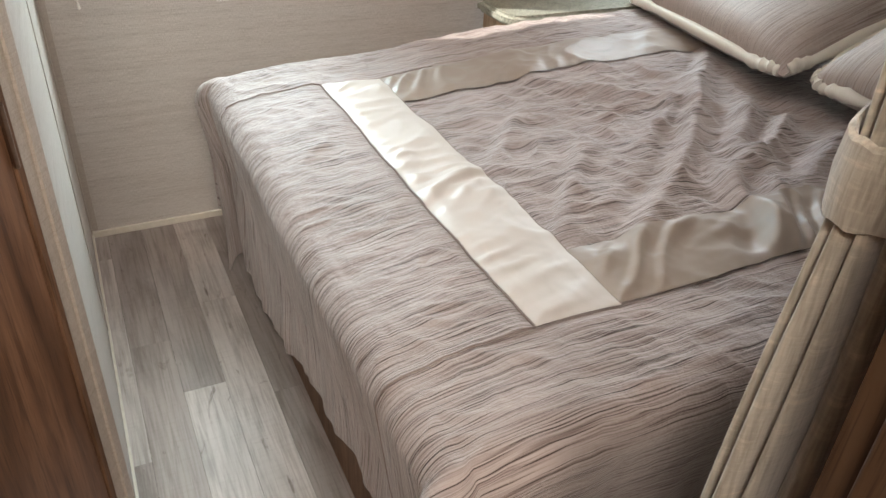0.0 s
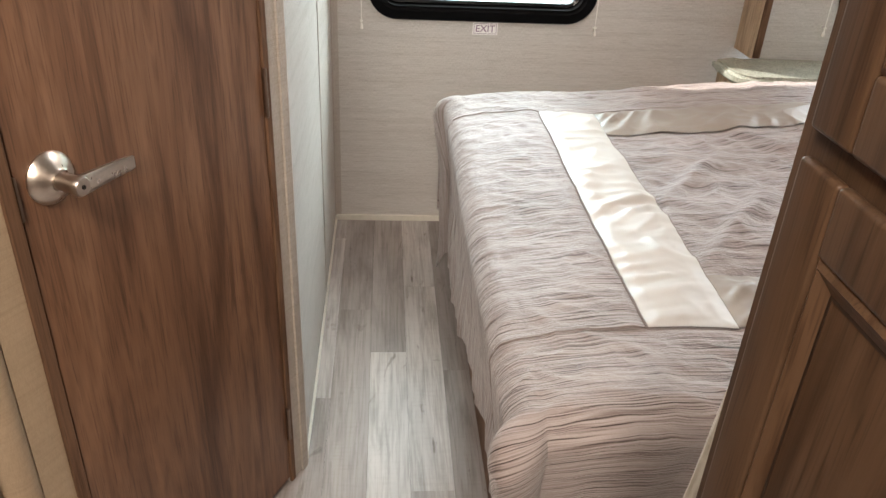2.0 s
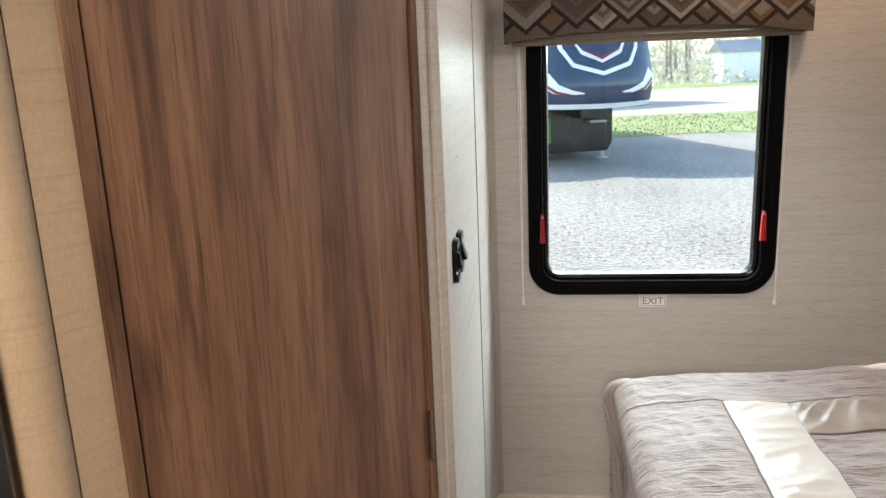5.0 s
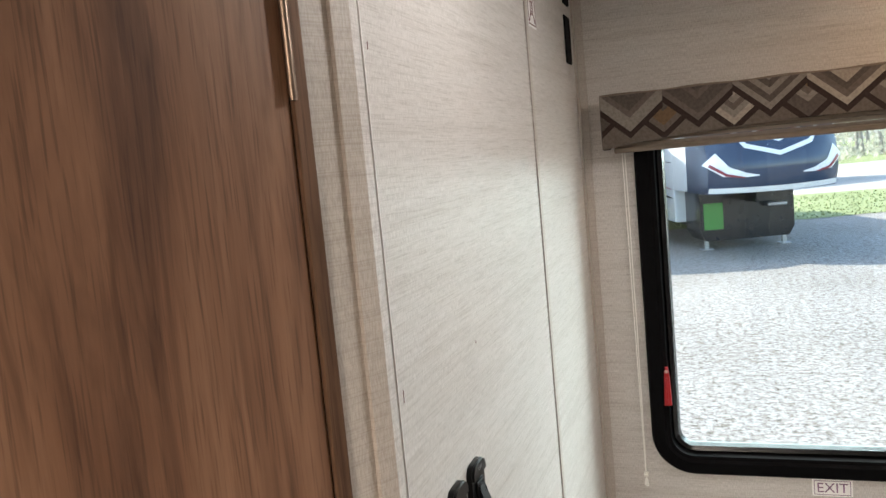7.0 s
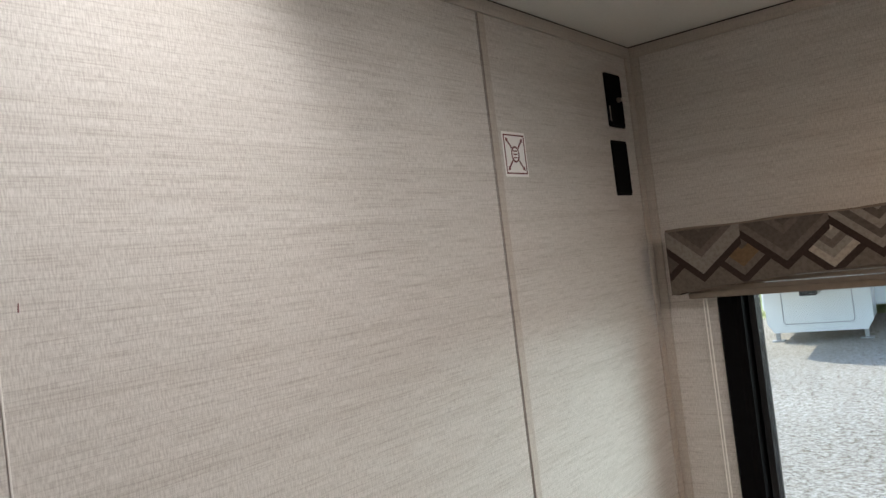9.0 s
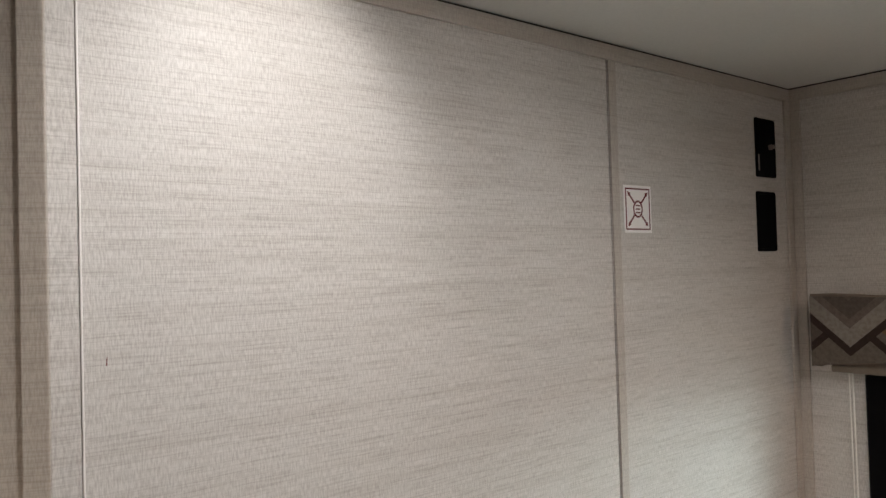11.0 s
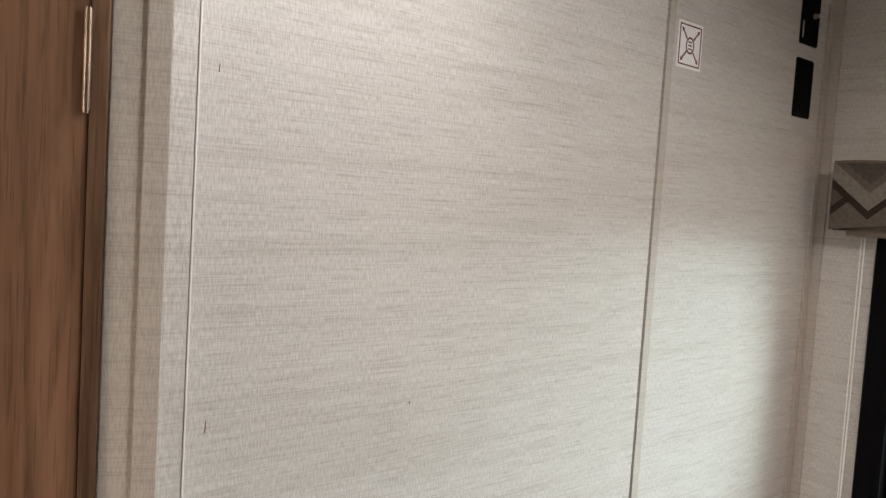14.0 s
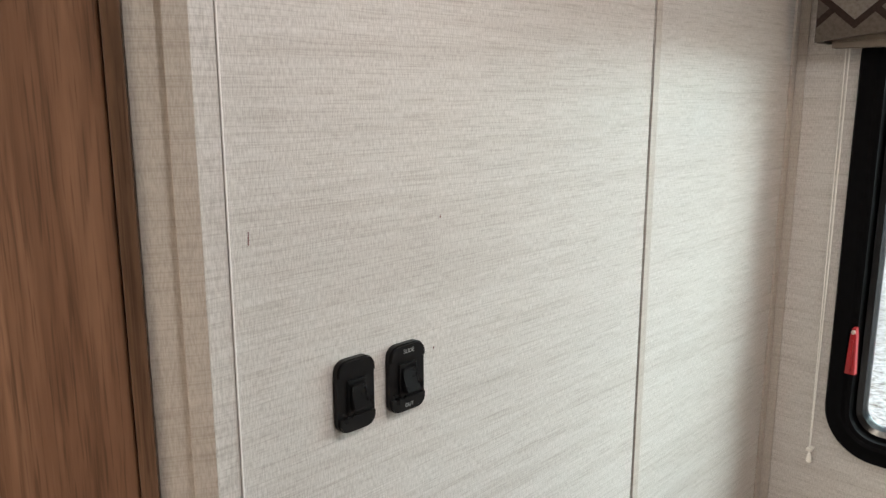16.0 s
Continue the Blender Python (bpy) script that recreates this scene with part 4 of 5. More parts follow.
for j in range(NZ + 1):
    z = 0.10 + (TOP - 0.115) * j / NZ
    tie = math.exp(-((z - 1.08) / 0.14) ** 2)
    low = max(0.0, (1.08 - z) / 1.0)
    cx, rx, ry = 0.0225 - 0.055 * low - 0.02 * tie, 0.080 - 0.020 * tie + 0.05 * low, 0.047 - 0.013 * tie
    row = []
    for i in range(NF):
        th = 2 * math.pi * i / NF
        sway = 0.5 * math.sin(1.7 * z + 2 * th) + 0.25 * noise.noise((math.cos(th) * 2, math.sin(th) * 2, z * 1.6))
        pleat = abs(math.sin(PLEATS * th / 2 + sway)) ** 0.6
        depth = 0.46 - 0.14 * tie + 0.10 * noise.noise((math.cos(th) * 3, math.sin(th) * 3, z * 0.8 + 5))
        r = 1 - depth * (1 - pleat) + 0.04 * noise.noise((th * 3, z * 5, 2.0))
        row.append(bm.verts.new((cx + rx * r * math.cos(th), ry * r * math.sin(th), z)))
    grid.append(row)
for a, b in zip(grid, grid[1:]):
    for i in range(NF):
        bm.faces.new((a[i], a[(i + 1) % NF], b[(i + 1) % NF], b[i]))
part("drape", bm, CURTAIN, cu, "", True)
bm = bmesh.new()
loops = []
for zz, out in ((1.050, 0.0), (1.052, 0.004), (1.08, 0.006), (1.110, 0.004), (1.114, 0.0), (1.110, -0.003), (1.052, -0.003)):
    loops.append([(0.0025 + (0.064 + out) * math.cos(2 * math.pi * k / 40), (0.038 + out) * math.sin(2 * math.pi * k / 40), zz + 0.010 * math.cos(2 * math.pi * k / 40) + 0.0015 * math.sin(k * 1.7)) for k in range(40)])
part("tieback", add_ring(bm, loops), CURTAIN, cu, "wide cloth tieback band", True)

# ---------- bed ----------
BX0, BY0, BY1, BZ = 0.40, -1.70, -0.36, 0.608
base = thing("bed_base", (BX0 + 0.008, BY1, 0.0), "boxed brown wooden bed base under the comforter", "bed base")
part("foot_board", box((0.0, -1.33, 0.0), (0.018, 0.0, 0.36), 0.002), CASING_WOOD, base)
part("side_board", box((0.018, -1.33, 0.0), (1.74, -1.312, 0.36), 0.002), CASING_WOOD, base)
part("side_board", box((0.018, -0.018, 0.0), (1.74, 0.0, 0.36), 0.002), CASING_WOOD, base)
part("deck", box((0.018, -1.312, 0.335), (1.74, -0.018, 0.36)), CASING_WOOD, base)
part("staple", box((-0.004, -0.598, 0.125), (0.0, -0.592, 0.139), 0.001), STICKER, base, "tiny torn white tag")
mat_bm = box((0.005, -1.325, 0.361), (1.74, -0.005, 0.575), 0.05, 4)
mattress = tagged(mesh_object("mattress", mat_bm, STICKER, True), "white mattress under the comforter", "mattress")
mattress.location = (BX0 + 0.012, BY1, 0)


def wrinkle(x, y):
    """Height of the cloth's folds over the bed top."""
    h = 0.014 * noise.noise((x * 2.3, y * 2.1, 3.0))
    q = Vector((x - 1.42, y + 1.02))
    pull = math.exp(-(q.x / 0.34) ** 2 - (q.y / 0.30) ** 2)
    ridge = 1 - abs(noise.noise((x * 3.2 + 1.5 * y, y * 2.0 - x * 7.5, 5.0))) * 2
    h += pull * 0.018 * ridge
    swirl = 1 - abs(noise.noise((x * 4.5, y * 5.5, 7.0))) * 2.4
    mid = math.exp(-((x - 1.15) / 0.55) ** 2 - ((y + 1.05) / 0.50) ** 2)
    h += 0.016 * mid * max(0, swirl)
    swirl = 1 - abs(noise.noise((x * 11 - 3 * y, y * 12 + 4 * x, 17.0))) * 2.4
    h += 0.008 * mid * max(0, swirl)
    fine = 1 - abs(noise.noise((x * 7 + 2 * noise.noise((x * 4, y * 4, 2.0)), y * 13, 11.0))) * 2.2
    calm = 1 - 0.8 * max(0.0, min(1.0, (0.095 - abs(x - 0.671)) / 0.02)) * max(0.0, min(1.0, (0.53 - abs(y + 1.03)) / 0.02))
    for yb in (-1.459, -0.598):
        calm = min(calm, 1 - 0.65 * max(0.0, min(1.0, (0.096 - abs(y - yb)) / 0.02)) * max(0.0, min(1.0, (x - 0.59) / 0.03)))
    h += calm * 0.0032 * max(0, fine) + calm * 0.0010 * noise.noise((x * 14, y * 34, 4.0))
    crimp = 1 - abs(noise.noise((x * 9 + 1.5 * noise.noise((x * 6, y * 6, 1.0)), y * 42, 21.0))) * 2.4
    h += calm * 0.0005 * max(0, crimp)
    lump = 1 - abs(noise.noise((x * 15 + 5 * y, y * 19, 31.0))) * 2.6
    h += calm * 0.0042 * max(0, lump)
    for (x0, y0), (x1, y1), wd, ht in FOLDS:
        dx, dy = x1 - x0, y1 - y0
        ln = math.hypot(dx, dy)
        t = ((x - x0) * dx + (y - y0) * dy) / (ln * ln)
        if -0.3 < t < 1.3:
            off = ((x - x0) * dy - (y - y0) * dx) / ln + 0.012 * noise.noise((x * 6, y * 6, ln * 9))
            taper = max(0.0, math.sin(math.pi * (t + 0.3) / 1.6))
            wd *= 1.45
            h += 1.15 * ht * taper * (math.exp(-(off / wd) ** 2) - 0.4 * math.exp(-((off - 1.8 * wd) / wd) ** 2))
    return h


# long folds pulled from the pillows: two ends, half width, height
FOLDS = [((1.62, -0.72), (1.15, -1.20), 0.016, 0.020), ((1.52, -0.99), (1.25, -1.24), 0.018, 0.022), ((1.56, -1.09), (1.27, -1.26), 0.014, 0.020),
         ((1.20, -1.24), (1.12, -1.48), 0.020, 0.024), ((1.30, -1.30), (1.10, -1.50), 0.016, 0.018), ((1.13, -1.22), (0.85, -1.42), 0.016, 0.014),
         ((0.99, -0.83), (0.81, -1.02), 0.015, 0.010), ((1.45, -0.85), (1.15, -1.08), 0.014, 0.012), ((1.02, -1.05), (0.80, -1.30), 0.015, 0.011),
         ((1.60, -1.22), (1.30, -1.36), 0.018, 0.018)]


def top_height(x, y):
    up = 0.045 * max(0, min(1, (x - 0.75) / 0.55)) * max(0, min(1, (y + 0.95) / 0.5))
    return BZ + up + 0.012 * math.sin((y + 0.36) * 2.2) - 0.02 * max(0, (0.62 - x) / 0.22) ** 2


def drape(u, v):
    """Cloth coordinates to a place: u along the bed from the foot edge, v across from the near edge; outside, it hangs down."""
    width = BY1 - BY0
    du = max(0.0, -u)
    dv = max(0.0, -v, v - width)
    side = -1.0 if v < 0 else 1.0
    x, y = BX0 + max(u, 0.0), BY0 + min(max(v, 0.0), width)
    h = math.hypot(du, dv)
    z = top_height(x, y) + wrinkle(x + du, y + dv * side) * (1 - 0.7 * min(1.0, h / 0.15))
    if h > 0:
        r = 0.055
        ca, sa = du / h, dv / h
        if h < r * math.pi / 2:
            out, drop = r * math.sin(h / r), r * (1 - math.cos(h / r))
        else:
            out, drop = r, r + (h - r * math.pi / 2)
        corner = 2 * ca * sa
        out += 0.05 * corner * min(1, h / 0.1)
        hang = min(1.0, max(0.0, (drop - 0.04) / 0.2))
        along = y if ca > sa else x
        fold = math.sin(along * 19 + 3 * noise.noise((along * 2.5, 0.3, 6.0))) * 0.004 + 0.011 * (0.6 - abs(noise.noise((along * 9 + drop * 2.5, drop * 1.5, 3.3))) * 2) + 0.005 * (0.5 - abs(noise.noise((along * 20, drop * 3, 1.3))) * 2)
        out += hang * (fold + 0.008 * noise.noise((along * 5, drop * 5, 8.0)) - 0.032)
        x -= out * ca
        y += side * out * sa
        z -= drop
    return Vector((x, y, z))


def cloth_mesh(name, us, vs, mat, parent, label="", lift=0.0, puff=None):
    bm = bmesh.new()
    uvl = bm.loops.layers.uv.new("UVMap")
    g = []
    for u in us:
        row = []
        for v in vs:
            p = drape(u, v)
            p.z += lift
            if puff:
                edge = min(1.0, 6 * min(u - us[0], us[-1] - u, v - vs[0], vs[-1] - v) / (min(us[-1] - us[0], vs[-1] - vs[0])))
                p.z += puff(u, v) * (0.25 + 0.75 * edge)
            row.append(bm.verts.new(p))
        g.append(row)
    for i in range(len(us) - 1):
        for j in range(len(vs) - 1):
            f = bm.faces.new((g[i][j], g[i + 1][j], g[i + 1][j + 1], g[i][j + 1]))
            for lp, (a, b) in zip(f.loops, ((i, j), (i + 1, j), (i + 1, j + 1), (i, j + 1))):
                lp[uvl].uv = (us[a], vs[b])
    return part(name, bm, mat, parent, label, True)


def span(a, b, n):
    return [a + (b - a) * i / n for i in range(n + 1)]


com = thing("comforter", (0, 0, 0), "rumpled taupe striped comforter with cream satin bands", "comforter")
WID = BY1 - BY0
bm = bmesh.new()
uvl = bm.loops.layers.uv.new("UVMap")
NU, NV = 460, 480
g = []
for i in range(NU + 1):
    row = []
    for j in range(NV + 1):
        v = -0.46 + (WID + 0.46 + 0.30) * j / NV
        far = max(0.0, min(1.0, v / WID))
        foot = 0.335 + 0.23 * far + 0.012 * math.sin(v * 8)
        u = -foot + (1.72 + foot) * i / NU
        p = drape(u, v)
        vert = bm.verts.new(p)
        row.append((vert, u, v))
    g.append(row)
for i in range(NU):
    for j in range(NV):
        q = (g[i][j], g[i + 1][j], g[i + 1][j + 1], g[i][j + 1])
        f = bm.faces.new([t[0] for t in q])
        for lp, t in zip(f.loops, q):
            lp[uvl].uv = (t[1], t[2])
cover = part("cover", bm, COMFORTER, com, "", True)
s = cover.modifiers.new("thickness", "SOLIDIFY")
s.thickness, s.offset = 0.005, -1

BAND = 0.152
U0 = 0.195
V0, V1 = 0.165, 1.178


def satin_puff(u, v):
    """Slanting soft creases that come and go along a satin band."""
    w = noise.noise((u * 5, v * 5, 2.0))
    crease = 0.5 + 0.5 * math.sin(128 * v - 46 * u + 7 * w)
    fine = 0.5 + 0.5 * math.sin(260 * v - 60 * u + 9 * noise.noise((u * 7, v * 8, 4.0)))
    strong = max(0.1, 0.55 + 1.2 * noise.noise((u * 5, v * 7.5, 9.0)))
    if u > U0 + BAND:
        crease = 0.5 + 0.5 * math.sin(86 * u - 70 * v + 9 * w)
        fine = 0.5 + 0.5 * math.sin(190 * u - 150 * v + 12 * w)
        strong *= 1.9 if v < 0.6 else max(0.12, 1.5 - 2.2 * (u - U0 - BAND))
    return 0.0045 + strong * (0.0062 * crease ** 1.7 + 0.0010 * fine) + 0.003 * noise.noise((u * 13 + v * 5, v * 15 - u * 9, 1.0))


cloth_mesh("satin_band", span(U0, U0 + BAND, 36), span(V0 - 0.005, V1, 220), SATIN, com, "wide cream satin band across the foot", 0.003, satin_puff)
cloth_mesh("satin_band", span(U0 + BAND + 0.001, 1.70, 300), span(V1 - BAND, V1 - 0.004, 34), SATIN_SIDE, com, "satin band along the far side, darkened for its duller sheen", 0.003, satin_puff)
cloth_mesh("satin_band", span(U0 + BAND + 0.001, 1.70, 300), span(V0, V0 + BAND, 34), SATIN_SIDE, com, "satin band along the near side, darkened for its duller sheen", 0.003, satin_puff)


def seam(points):
    bm = add_tube(bmesh.new(), [drape(*q) + Vector((0, 0, 0.002)) for q in points], 0.0015, 6)
    part("seam", bm, SEAM, com, "raised sewn seam", True)


seam([(u, V0 - 0.004) for u in span(-0.30, U0, 40)])
seam([(u, V1 + 0.004) for u in span(-0.40, U0 + 0.3, 50)])
seam([(U0 - 0.002, v) for v in span(V0, V1, 90)])
seam([(U0 + BAND + 0.002, v) for v in span(V0, V1, 90)])


# ---------- pillows ----------
def pillow(at, rz, tilt, w, h, label):
    p = thing("pillow", at, label, "pillow", "pillows on the bed")
    p.matrix_world = pose(*at, 0, tilt, rz)
    bm = bmesh.new()
    uvl = bm.loops.layers.uv.new("UVMap")
    n = 34
    sheets = []
    for sg in (1, -1):
        g = []
        for i in range(n + 1):
            row = []
            for j in range(n + 1):
                a, b = 2 * i / n - 1, 2 * j / n - 1
                bulge = (max(0, 1 - a ** 4) * max(0, 1 - b ** 4)) ** 0.5
                pinch = 1 - 0.05 * (1 - abs(b) ** 2) * abs(a) ** 3
                x, y = a * h / 2 * pinch, b * w / 2 * (1 - 0.05 * (1 - a * a) * abs(b) ** 3)
                z = sg * bulge * 0.085 + 0.006 * noise.noise((x * 9, y * 9, sg * 2.0 + at[1])) * bulge
                row.append(bm.verts.new((x, y, z)))
            g.append(row)
        for i in range(n):
            for j in range(n):
                f = bm.faces.new((g[i][j], g[i + 1][j], g[i + 1][j + 1], g[i][j + 1]))
                for lp, (q, r) in zip(f.loops, ((i, j), (i + 1, j), (i + 1, j + 1), (i, j + 1))):
                    lp[uvl].uv = (q / n * h, r / n * w)
    bmesh.ops.remove_doubles(bm, verts=bm.verts, dist=0.0004)
    part("sham", bm, SHAM, p, "", True)
    edge = []
    for k in range(120):
        t = 2 * math.pi * k / 120
        c, s = math.cos(t), math.sin(t)
        a = math.copysign(abs(c) ** 0.22, c)
        b = math.copysign(abs(s) ** 0.22, s)
        edge.append((a * h / 2 * (1 - 0.04 * (1 - b * b)), b * w / 2 * (1 - 0.04 * (1 - a * a)), 0.004 * math.sin(9 * t)))
    rad = [0.0155 + 0.0030 * math.sin(k * 1.9) + 0.0015 * math.sin(k * 0.7) for k in range(121)]
    bm = add_tube(bmesh.new(), edge + edge[:1], rad, 10, False)
    part("piping", bm, PIPING, p, "thick ruched ivory piping", True)
    return p


pillow((1.835, -0.675, 0.765), -6, -20, 0.74, 0.46, "taupe striped pillow sham with thick ivory piping")
pillow((1.855, -1.37, 0.76), 4, -20, 0.66, 0.46, "second taupe pillow sham with ivory piping")

# ---------- post and bedside shelf ----------
structure(mesh_object("trim_alcove_side", box((1.344, -0.128, 0.6665), (1.3525, -0.0005, TOP), 0.001), POST_WOOD), "light wood side of the alcove post", "trim")
structure(mesh_object("trim_alcove_front", box((1.3525, -0.130, 0.6665), (1.3775, -0.07, TOP), 0.003), CASING_WOOD), "brown wood front edge of the alcove post", "trim")
ns_t = thing("nightstand", (1.225, -0.125, 0.0), "bedside cabinet with a speckled stone-look top", "nightstand")
part("cabinet", box((0.022, -0.185, 0.0), (0.60, -0.006, 0.628), 0.002), POST_WOOD, ns_t, "light wood cabinet body")
bm = bmesh.new()
add_prism(bm, [(0.0, -0.003), (0.0, -0.14), (0.012, -0.185), (0.05, -0.212), (0.62, -0.225), (0.62, 0.004), (0.15, 0.004), (0.083, 0.004), (0.083, 0.0)], "z", 0.629, 0.664)
bmesh.ops.bevel(bm, geom=[e for e in bm.edges if abs(e.verts[0].co.z - e.verts[1].co.z) < 1e-5], offset=0.010, segments=3, affect="EDGES")
part("countertop", bm, STONE, ns_t, "speckled grey-green rounded top", True)


# ---------- ceiling lamps, all out of view ---
def unseen_fixture(x, y, r):
    c = thing("ceiling_light", (x, y, TOP), "small round flush ceiling light placed out of view", "ceiling light", "ceiling lights")
    part("ring", add_ring(bmesh.new(), [[(q * math.cos(k * math.pi / 18), q * math.sin(k * math.pi / 18), z) for k in range(36)] for q, z in ((r, 0.0), (r, -0.010), (r - 0.006, -0.014), (r - 0.012, -0.012), (r - 0.012, 0.0))]), NICKEL, c, "thin nickel ring", True)
    part("lens", add_lathe(bmesh.new(), [(r - 0.0125, -0.004), (r - 0.0125, -0.0005)], pose(0, 0, 0), 36), LAMP_GLASS, c, "frosted lens")


unseen_fixture(0.21, -1.03, 0.04)
# Fixture added to go with the wall fill.
unseen_fixture(0.78, -0.92, 0.06)
unseen_fixture(0.92, -0.34, 0.055)
# Fixtures added to match the two hall fill lamps.
unseen_fixture(-0.15, -2.66, 0.06)
unseen_fixture(0.08, -3.75, 0.06)

# ---------- outdoors ----------
GZ = -0.85
bm = bmesh.new()
bmesh.ops.create_grid(bm, x_segments=40, y_segments=40, size=400)
ground = structure(mesh_object("ground", bm, GRAVEL), "pale grey gravel yard", "ground")
ground.location = (0, 380, GZ)


def strip(name, y0, y1, wob, mat, z, label, cat):
    bm = bmesh.new()
    lo = [bm.verts.new((x, y0 + wob * noise.noise((x * 0.3, y0, 0.0)) + 0.10 * x, z)) for x in range(-70, 91, 1)]
    hi = [bm.verts.new((x, y1 + wob * noise.noise((x * 0.3, y1, 4.0)) + 0.10 * x, z)) for x in range(-70, 91, 1)]
    for i in range(len(lo) - 1):
        bm.faces.new((lo[i], lo[i + 1], hi[i + 1], hi[i]))
    return structure(mesh_object(name, bm, mat), label, cat)


strip("grass_strip", 20.3, 29.0, 1.0, GRASS, GZ + 0.012, "strip of fresh spring grass", "grass")
strip("road", 28.6, 52.0, 1.2, PALE_ROAD, GZ + 0.006, "pale sunlit dirt road", "road")
strip("verge", 52.0, 140.0, 1.5, GRASS, GZ + 0.016, "rough green verge before the woods", "grass")


def ribbon(parent, name, pts, width, y_of, mat, label, lift=0.012):
    """A painted band that lies on a curved nose."""
    bm = bmesh.new()
    rows = []
    for i, (x, z) in enumerate(pts):
        a, b = Vector(pts[max(0, i - 1)]), Vector(pts[min(len(pts) - 1, i + 1)])
        d = (b - a).normalized()
        q = Vector((-d.y, d.x)) * (width[i] if isinstance(width, list) else width) / 2
        row = []
        for sg in (1, -1):
            xx, zz = x + q.x * sg, z + q.y * sg
            row.append((xx, zz))
        rows.append(row)
    fine = []
    for a, b in zip(rows, rows[1:]):
        for k in range(8):
            fine.append([tuple(Vector(p).lerp(Vector(q), k / 8)) for p, q in zip(a, b)])
    fine.append(rows[-1])
    vs = [[bm.verts.new((xx, y_of(xx, zz) - lift, zz)) for xx, zz in (p, tuple((Vector(p) + Vector(q)) / 2), q)] for p, q in fine]
    for a, b in zip(vs, vs[1:]):
        bm.faces.new((a[0], a[1], b[1], b[0]))
        bm.faces.new((a[1], a[2], b[2], b[1]))
    ob = part(name, bm, mat, parent, label)
    m = ob.modifiers.new("thickness", "SOLIDIFY")
    m.thickness = 0.004
    return ob


def fifth_wheel(at, rz, nose_mat, label, striped):
    """A parked fifth-wheel trailer; its nose looks to -y, its ground is z = 0."""
    t = thing("camping_trailer", at, label, "trailer", "parked trailers", "", rz)
    hw = 1.22

    def nose_y(x, z):
        k = max(0.0, min(1.0, (z - 1.55) / 2.0))
        low = max(0.0, (1.55 - z) / 0.45)
        return 0.95 * k ** 1.5 + 0.16 * low ** 2 + 0.42 * (abs(x) / hw) ** 3.0

    bm = bmesh.new()
    NXs, NZs = 24, 20
    g = []
    for j in range(NZs + 1):
        z = 1.10 + 2.45 * j / NZs
        g.append([bm.verts.new((-hw + 2 * hw * i / NXs, nose_y(-hw + 2 * hw * i / NXs, z), z)) for i in range(NXs + 1)])
    for a, b in zip(g, g[1:]):
        for i in range(NXs):
            bm.faces.new((a[i], a[i + 1], b[i + 1], b[i]))
    for row in (g[0], g[-1]):
        e0 = bm.verts.new((-hw, 1.9, row[0].co.z))
        e1 = bm.verts.new((hw, 1.9, row[0].co.z))
        bm.faces.new([e0] + row + [e1])
    for idx in (0, NXs):
        col = [r[idx] for r in g]
        e0 = bm.verts.new((col[0].co.x, 1.9, col[0].co.z))
        e1 = bm.verts.new((col[0].co.x, 1.9, col[-1].co.z))
        bm.faces.new([e0] + col + [e1])
    part("nose_cap", bm, nose_mat, t, "glossy moulded nose cap", True)
    part("gooseneck", box((-hw, 0.79, 1.29), (hw, 1.903, 3.72), 0.01), GELCOAT, t, "white overhanging front body")
    part("body", box((-hw, 1.905, 0.55), (hw, 9.5, 3.73), 0.05, 3), GELCOAT, t, "white body shell")
    part("roof", box((-hw + 0.02, 0.9, 3.732), (hw - 0.02, 9.45, 3.78), 0.01), GELCOAT, t)
    lower = SKIRT if striped else GELCOAT
    bm = bmesh.new()
    add_prism(bm, [(-0.98, 0.40), (-0.86, 0.20), (0.86, 0.20), (0.98, 0.40), (0.98, 1.285), (-0.98, 1.285)], "y", 0.85, 1.9)
    part("front_locker", bm, lower, t, "glossy black front locker" if striped else "white front locker")
    part("locker_door", box((-0.64, 0.840, 0.385), (0.64, 0.849, 1.10), 0.004), lower, t)
    part("pin_box", box((-0.16, -0.2, 1.02), (0.16, 0.84, 1.278), 0.03), SKIRT, t, "black pin box")
    if striped:
        for k in range(3):
            part("entry_step", box((-hw - 0.62 + 0.22 * k, 3.05, 0.16 + 0.20 * k), (-hw - 0.34 + 0.22 * k, 3.75, 0.20 + 0.20 * k), 0.01), SKIRT, t, "dark folding entry step")
        for yy in (3.03, 3.76):
            part("step_rail", add_prism(bmesh.new(), [(-hw - 0.66, 0.0), (-hw - 0.56, 0.0), (-hw + 0.01, 0.55), (-hw + 0.01, 0.66)], "y", yy, yy + 0.02), STEEL, t, "grey step side rail")
        part("hitch_plate", box((0.35, 0.60, 0.86), (0.75, 0.84, 0.93), 0.02), STEEL, t, "bright steel hitch plate")
        # Thin green plate paints the grass reflected in the glossy locker.
        part("green_reflection", box((-0.90, 0.828, 0.44), (-0.50, 0.839, 1.00), 0.004), GREEN_REFLECTION, t, "green grass reflection painted on the locker")
    for sx in (-1, 1):
        leg = part("landing_leg", box((sx * 0.82 - 0.04, 1.0, 0.03), (sx * 0.82 + 0.04, 1.08, 0.5), 0.006), STEEL, t, "steel landing leg")
        part("leg_foot", box((sx * 0.82 - 0.12, 0.93, 0.0), (sx * 0.82 + 0.12, 1.15, 0.03), 0.005), STEEL, leg)
    for yy in (6.0, 6.9):
        for sx in (-1, 1):
            m = Matrix.Translation((sx * 1.10, yy, 0.36)) @ Matrix.Rotation(radians(90), 4, "Y")
